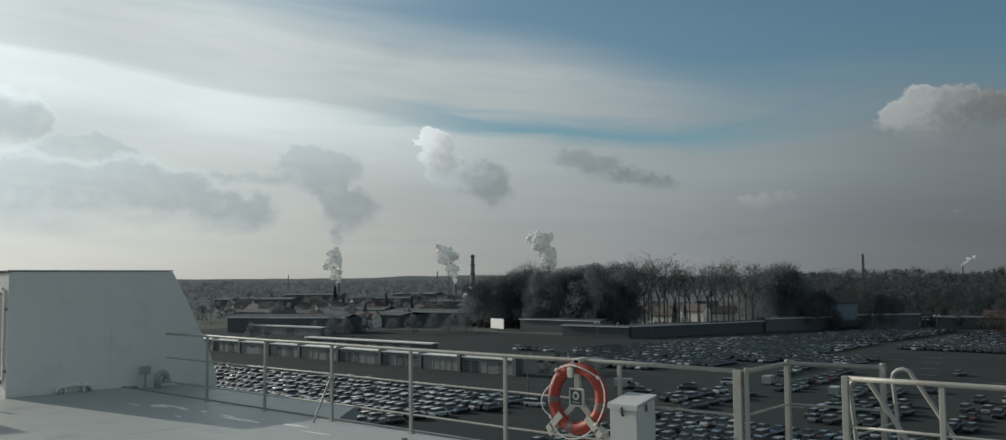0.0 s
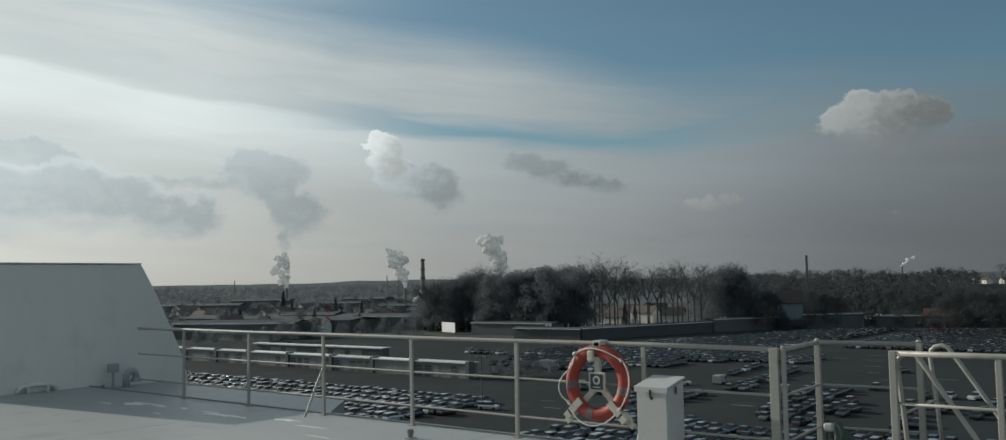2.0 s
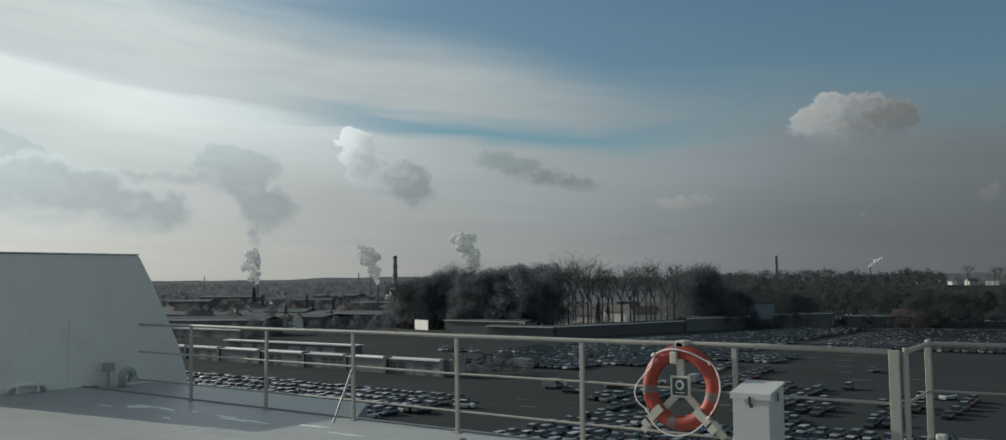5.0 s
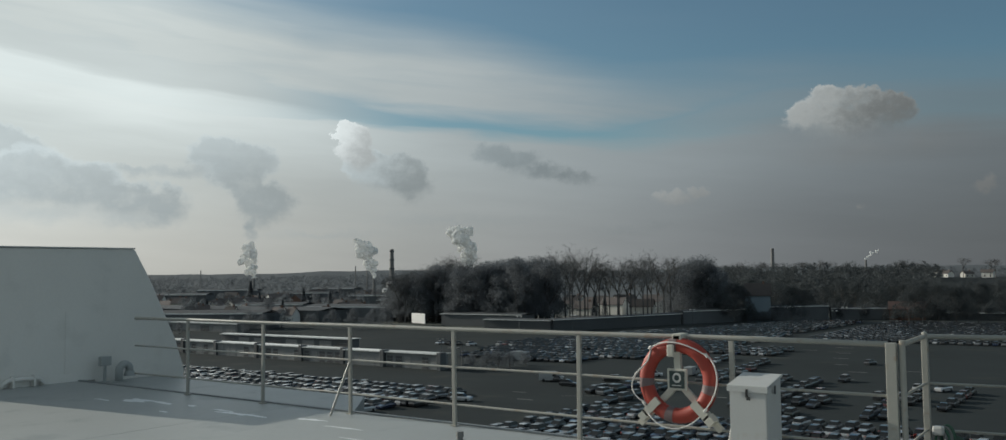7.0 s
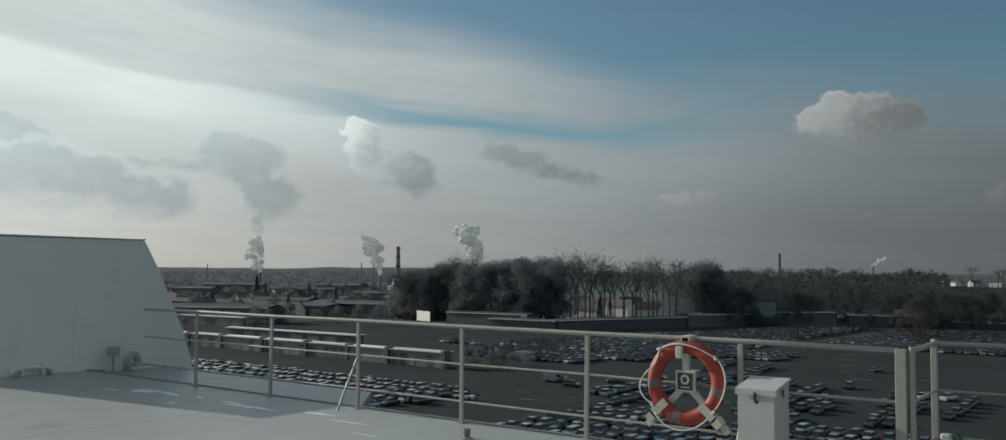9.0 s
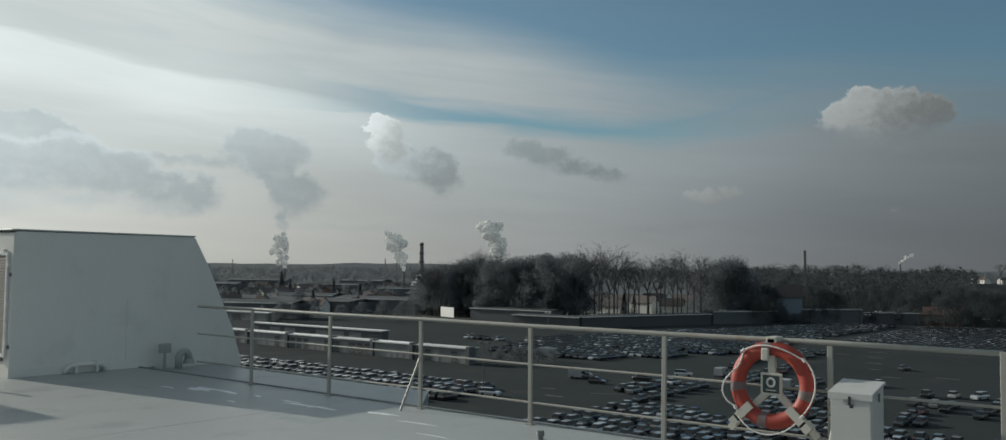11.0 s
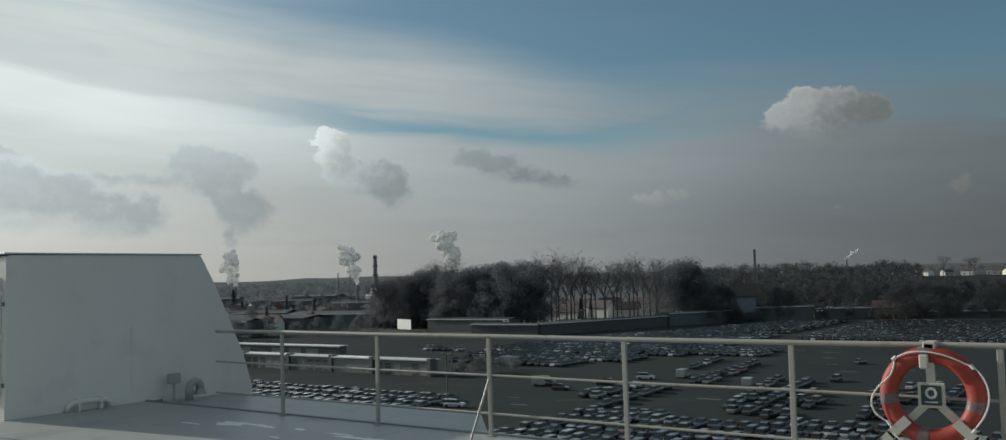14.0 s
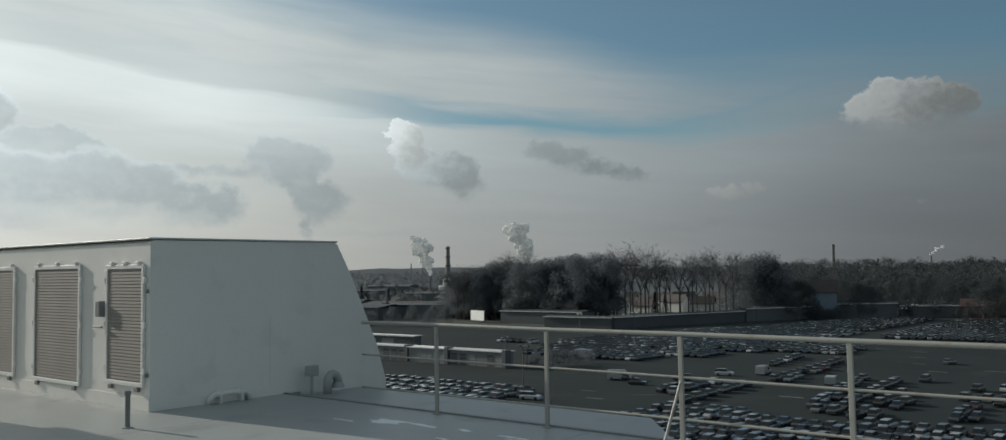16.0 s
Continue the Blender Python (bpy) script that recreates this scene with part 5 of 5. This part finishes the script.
def house(p, turn, w, d, h, rise, wall, roof, label, windows=True):
    e = empty("house", Matrix.Translation(p) @ pose(0, 0, 0, 0, 0, turn), label, "house", "houses")
    bm = bmesh.new()
    pts = ((-d / 2, 0), (d / 2, 0), (d / 2, h), (0, h + rise), (-d / 2, h))
    a, b = ([bm.verts.new((x, y, z)) for y, z in pts] for x in (-w / 2, w / 2))
    for k in range(5):
        bm.faces.new((a[k], b[k], b[(k + 1) % 5], a[(k + 1) % 5]))
    bm.faces.new(a), bm.faces.new(b[::-1])
    bmesh.ops.recalc_face_normals(bm, faces=bm.faces[:])
    part("wall", bm, wall, e)
    bm = bmesh.new()
    o = 0.5
    pts = ((-d / 2 - o, h - o * rise / (d / 2) + 0.05), (0, h + rise + 0.05), (d / 2 + o, h - o * rise / (d / 2) + 0.05), (d / 2 + o, h - o * rise / (d / 2) + 0.3), (0, h + rise + 0.35), (-d / 2 - o, h - o * rise / (d / 2) + 0.3))
    a, b = ([bm.verts.new((x, y, z)) for y, z in pts] for x in (-w / 2 - o, w / 2 + o))
    for k in range(6):
        bm.faces.new((a[k], b[k], b[(k + 1) % 6], a[(k + 1) % 6]))
    bm.faces.new(a), bm.faces.new(b[::-1])
    bmesh.ops.recalc_face_normals(bm, faces=bm.faces[:])
    rf = part("roof", bm, roof, e)
    part("chimney", bx(w * 0.2, w * 0.2 + 0.8, -0.4, 0.4, h + rise - 0.6, h + rise + 1.2), M_BRICK, rf)
    if windows:
        for fl in range(max(1, int(h // 2.8))):
            for k in range(max(2, int(w // 3.5))):
                x = -w / 2 + (k + 0.5) * w / max(2, int(w // 3.5))
                part("window", bx(x - 0.6, x + 0.6, -d / 2 - 0.04, -d / 2 - 0.004, 0.9 + fl * 2.8, 2.3 + fl * 2.8), M_PANE, e)
    return e


hr = random.Random(31)
house(pos(21.2, 440), 21, 11, 10, 12.0, 5.0, M_BLUEW, M_TILE, "blue-grey rendered house with a dark tiled roof", False)
house(pos(13.0, 458), 13, 15, 8, 5.0, 3.0, M_BRICK, M_REDTILE, "low brick house with a red tiled roof behind the shed")
for az, d, w in ((33.4, 500, 10), (32.5, 530, 8), (31.6, 505, 12), (30.6, 540, 9), (29.8, 510, 14), (28.8, 520, 11), (28.1, 500, 12), (27.4, 530, 12), (31.0, 600, 16), (29.2, 610, 14), (32.3, 620, 12)):
    house(pos(az, d), az + hr.uniform(-40, 20), w, 8, hr.uniform(3.5, 6.5), 3.5, M_RENDER, M_TILE, "pale rendered house behind the bare trees", w < 11)
bm = bmesh.new()
bm.faces.new([bm.verts.new(pos(az, d, GZ + 0.03)) for az, d in ((34.5, 452), (26.5, 460), (26.0, 760), (35.0, 760))])
bmesh.ops.recalc_face_normals(bm, faces=bm.faces[:])
structure("field", bm, M_FIELD, "pale open field behind the bare trees", "field")
for k in range(34):
    az, d = 42 + 17 * (k + hr.random()) / 34, hr.uniform(480, 1000)
    house(pos(az, d), az + hr.uniform(-60, 60), hr.uniform(9, 16), 9, hr.uniform(4, 7), 3.2, hr.choice((M_RENDER, M_RENDER, M_BRICK)), M_TILE, "small house with a tiled roof among trees")
for k in range(13):
    az, d = 5.5 + 9 * (k + hr.random()) / 13, hr.uniform(955, 1055)
    house(pos(az, d, GZ + 14), az + hr.uniform(-60, 60), hr.uniform(7, 13), 8, hr.uniform(3.5, 5), 2.5, hr.choice((M_FASCIA, M_RENDER)), M_TILE, "pale house on the far slope above the wood")
for az, d, l, h in ((55, 430, 60, 7), (51, 540, 40, 7), (46.5, 480, 50, 7), (49, 780, 50, 9), (44.3, 640, 46, 9), (57, 800, 70, 9), (53.5, 950, 60, 10), (47.3, 950, 50, 10), (42.8, 560, 36, 8)):
    shed("warehouse", Matrix.Translation(pos(az, d)) @ pose(0, 0, 0, 0, 0, az - 25 + hr.uniform(-12, 12)), l, 18, h, "low industrial hall among trees", hr.choice((M_SHED, M_SHEDDARK, M_SHEDDARK)), M_ROOF, 0, fascia=0.5, category="warehouse", group="industrial halls")
for az, d, w in ((50.4, 470, 7), (49.6, 465, 5), (46.8, 600, 7), (48.2, 560, 6), (53.2, 500, 6), (45.4, 520, 4), (52.4, 520, 5), (33.9, 440, 4), (44.0, 560, 5), (55.2, 560, 6), (47.6, 480, 4)):
    house(pos(az, d), hr.uniform(-10, 25), w, w, 4.5, 3, M_FASCIA, M_TILE, "white gabled house catching the sun", False)



def truck(m, label):
    t = empty("lorry", m, label, "lorry")
    part("trailer", bx(-6.5, 4.0, -1.25, 1.25, 1.1, 4.0, bevel=0.05), M_VANWHITE, t)
    part("cab", bx(4.3, 6.4, -1.2, 1.2, 0.6, 3.6, bevel=0.15), M_REDT, t, "red cab")
    part("windscreen", bx(6.39, 6.43, -1.05, 1.05, 1.9, 3.0), M_GLASS, t)
    for x in (-5.0, -3.8, 2.5, 5.4):
        for s in (-1, 1):
            ob = new("wheel", WHEEL)
            ob.parent, ob.location, ob.scale = t, (x, s * 1.1, 0.5), (1.55, 1.4, 1.55)


truck(pose(-101, 462, GZ, 0, 0, 8), "white lorry with a red cab behind the boundary shed")


def chimney(p, h, r0, r1, label, rings=0, name="chimney"):
    c = empty(name, Matrix.Translation(p), label, "chimney", "far chimneys")
    part("shaft", tube(bmesh.new(), (0, 0, 0), (0, 0, h), r0, r1, seg=16), M_CHIM, c)
    for k in range(rings):
        z = h * (0.45 + 0.5 * k / max(1, rings - 1))
        rr_ = r0 + (r1 - r0) * z / h
        part("gallery", tube(bmesh.new(), (0, 0, z), (0, 0, z + 1.2), rr_ + 0.5, seg=16), M_SHEDDARK, c)
    return c


chimney(pos(43.65, 800), 45.5, 2.6, 1.5, "dark tall chimney with galleries beside the steam", 4)
chimney(pos(20.4, 1300), 53, 2.6, 2.2, "pale tower standing over the far wood", 0, "tower")
chimney(pos(15.2, 1300), 36, 1.6, 1.2, "thin far chimney with a wisp of smoke")
chimney(pos(44.75, 900), 20, 1.6, 1.2, "slim works chimney under the steam")
chimney(pos(51.95, 950), 22, 1.5, 1.2, "slim works chimney under the steam")
chimney(pos(38.85, 720), 30, 2.0, 1.5, "works chimney behind the dark wood")
chimney(pos(45.9, 1100), 34, 0.9, 0.6, "thin mast on the far ridge")
chimney(pos(45.2, 1100), 30, 0.9, 0.6, "thin mast on the far ridge")
chimney(pos(55.0, 1200), 32, 0.8, 0.5, "thin mast on the far ridge")
# white works tanks beside the chimney
for az, d, r_, h in ((43.75, 790, 3.2, 17), (43.35, 795, 2.6, 14), (44.1, 790, 2.2, 11)):
    e = empty("storage_tank", Matrix.Translation(pos(az, d)), "white works tank beside the chimney", "tank", "works tanks")
    part("shell", tube(bmesh.new(), (0, 0, 0), (0, 0, h), r_, seg=16), M_FASCIA, e)
    part("dome", tube(bmesh.new(), (0, 0, h), (0, 0, h + 1.2), r_, r_ * 0.3, seg=16), M_FASCIA, e)


def far_woods(name, az0, az1, d0, d1, n, hgt, seed, label, mat, base=None, twigs=112, size=0.055):
    """Crowns of small clumps of twigs, too many and too far to tell apart."""
    g = np.random.RandomState(seed)
    az, d = np.radians(g.uniform(az0, az1, n)), g.uniform(d0, d1, n)
    bz = np.full(n, GZ) if base is None else base(d)
    hh = hgt * g.uniform(0.6, 1.2, n)
    lumps = 7
    P = np.repeat(np.stack([-d * np.sin(az) - 2, d * np.cos(az), bz], 1), lumps, 0)
    H = np.repeat(hh, lumps)
    q = g.uniform(-1, 1, (n * lumps, 3))
    C = P + np.stack([q[:, 0] * H * 0.34, q[:, 1] * H * 0.34, H * (0.48 + 0.32 * q[:, 2])], 1)
    m = twigs // lumps
    R = np.repeat(H * g.uniform(0.14, 0.26, n * lumps), m)[:, None]
    e = g.normal(size=(n * lumps * m, 3))
    e *= g.uniform(0, 1, (len(e), 1)) ** 0.4 / np.linalg.norm(e, axis=1, keepdims=True)
    T = (np.repeat(C, m, 0) + e * R)[:, None, :] + g.normal(size=(len(e), 3, 3)) * (np.repeat(H, m) * size)[:, None, None]
    me = bpy.data.meshes.new(name)
    me.from_pydata(T.reshape(-1, 3).tolist(), [], np.arange(len(e) * 3).reshape(-1, 3).tolist())
    me.materials.append(mat)
    tagged(new(name, me), label, "woods", kind="stuff")


def slope(d):
    return GZ + np.clip((d - 700) / 1700, 0, 1) * 17.0


def rise(d):
    return GZ + np.clip((d - 600) / 350, 0, 1) * 14.0


far_woods("far_woods", 3, 64, 950, 2400, 2600, 11, 3, "far wooded ridge along the horizon", M_HAZEWOODS, slope)
far_woods("town_woods", 40, 64, 560, 1300, 380, 9, 4, "dark scrub and trees among the far houses", M_HAZEWOODS, twigs=140, size=0.05)
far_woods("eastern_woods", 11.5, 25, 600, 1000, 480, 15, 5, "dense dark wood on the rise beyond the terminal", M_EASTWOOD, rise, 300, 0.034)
far_woods("hedge", 26, 36, 442, 452, 40, 3, 6, "dark undergrowth below the bare trees", M_HAZEWOODS)
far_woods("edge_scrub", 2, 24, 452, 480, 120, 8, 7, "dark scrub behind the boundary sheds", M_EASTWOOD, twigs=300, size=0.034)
bm = bmesh.new()
rows = [[bm.verts.new(pos(2 + k, d, z)) for k in range(25)] for d, z in ((590, GZ - 0.08), (950, GZ + 14), (1060, GZ + 14), (1250, GZ - 0.08))]
for a, b in zip(rows, rows[1:]):
    for k in range(24):
        bm.faces.new((a[k], a[k + 1], b[k + 1], b[k]))
bmesh.ops.recalc_face_normals(bm, faces=bm.faces[:])
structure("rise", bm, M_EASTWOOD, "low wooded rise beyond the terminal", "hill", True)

# low far ridge
bm = bmesh.new()
rows = []
for d, z in ((700, GZ - 0.1), (1500, GZ + 7), (2400, GZ + 17), (3400, GZ + 27), (4600, GZ + 38)):
    row = []
    for k in range(121):
        az = -10 + 90 * k / 120
        n = noise.noise(Vector((az * 0.12, d * 0.002, 0.3))) + 0.5 * noise.noise(Vector((az * 0.5, d * 0.004, 1.3)))
        row.append(bm.verts.new(pos(az, d, z + (n * (z - GZ) * 0.35 if z > GZ else 0))))
    rows.append(row)
for a, b in zip(rows, rows[1:]):
    for k in range(120):
        bm.faces.new((a[k], a[k + 1], b[k + 1], b[k]))
bmesh.ops.recalc_face_normals(bm, faces=bm.faces[:])
structure("backdrop", bm, M_HAZEHILL, "low rise of land at the horizon, haze put into its pale colour", "hill", True)


def plume(p, path, label, seed, mat=M_STEAM):
    """Steam billows: puffs of growing size along a leaning column, roughened."""
    g = random.Random(seed)
    bm = bmesh.new()
    for (x, z, r) in path:
        for k in range(9):
            c = Vector((x + g.uniform(-0.85, 0.85) * r, g.uniform(-0.6, 0.6) * r, z + g.uniform(-0.7, 0.7) * r))
            s = r * g.uniform(0.28, 0.62)
            made = bmesh.ops.create_icosphere(bm, subdivisions=3, radius=s, matrix=Matrix.Translation(c))
            for v in made["verts"]:
                n = (v.co - c).normalized()
                v.co += n * s * (0.5 * noise.noise(v.co * (1.2 / s) + Vector((seed, 0, 0))) + 0.35 * noise.noise(v.co * (2.9 / s)))
    ob = new("steam_plume", mesh_of("steam_plume", bm, mat, True))
    rm = ob.modifiers.new("remesh", "REMESH")
    rm.mode, rm.voxel_size, rm.use_smooth_shade = "VOXEL", 0.42, True
    ob.matrix_world = Matrix.Translation(p) @ pose(0, 0, 0, 0, 0, math.degrees(math.atan2(-p.x, p.y)))
    tagged(ob, label, "steam", "steam plumes")


plume(pos(44.75, 900, -2.0), ((0, 1, 1.5), (-0.5, 4, 2.2), (-1, 8, 3.4), (-2, 13, 4.8), (-4, 18, 6.0), (-6, 24, 7.2), (-9, 30, 7.6), (-13, 34, 5.5)), "white steam plume rising from the works", 1)
plume(pos(51.95, 950, 0.0), ((0, 1, 2.0), (-1.5, 5, 3.2), (-3, 9, 4.8), (-4, 15, 6.4), (-6, 21, 7.6), (-5, 26, 7.0), (-3, 31, 5.0)), "thin white steam plume rising from the works", 2, M_WISP)
plume(pos(38.85, 720, 6.0), ((0, 1, 1.8), (0.3, 5, 3.2), (0, 9, 5.0), (-1.5, 14, 7.0), (-4, 19, 8.2), (-6, 24, 7.6), (-6, 29, 4.8)), "white steam plume billowing behind the dark wood", 3)
plume(pos(15.2, 1300, 14.0), ((0, 1, 1.4), (3, 4, 1.9), (8, 8, 2.4), (14, 11, 2.2)), "wisp of smoke from a far chimney", 4, M_WISP)
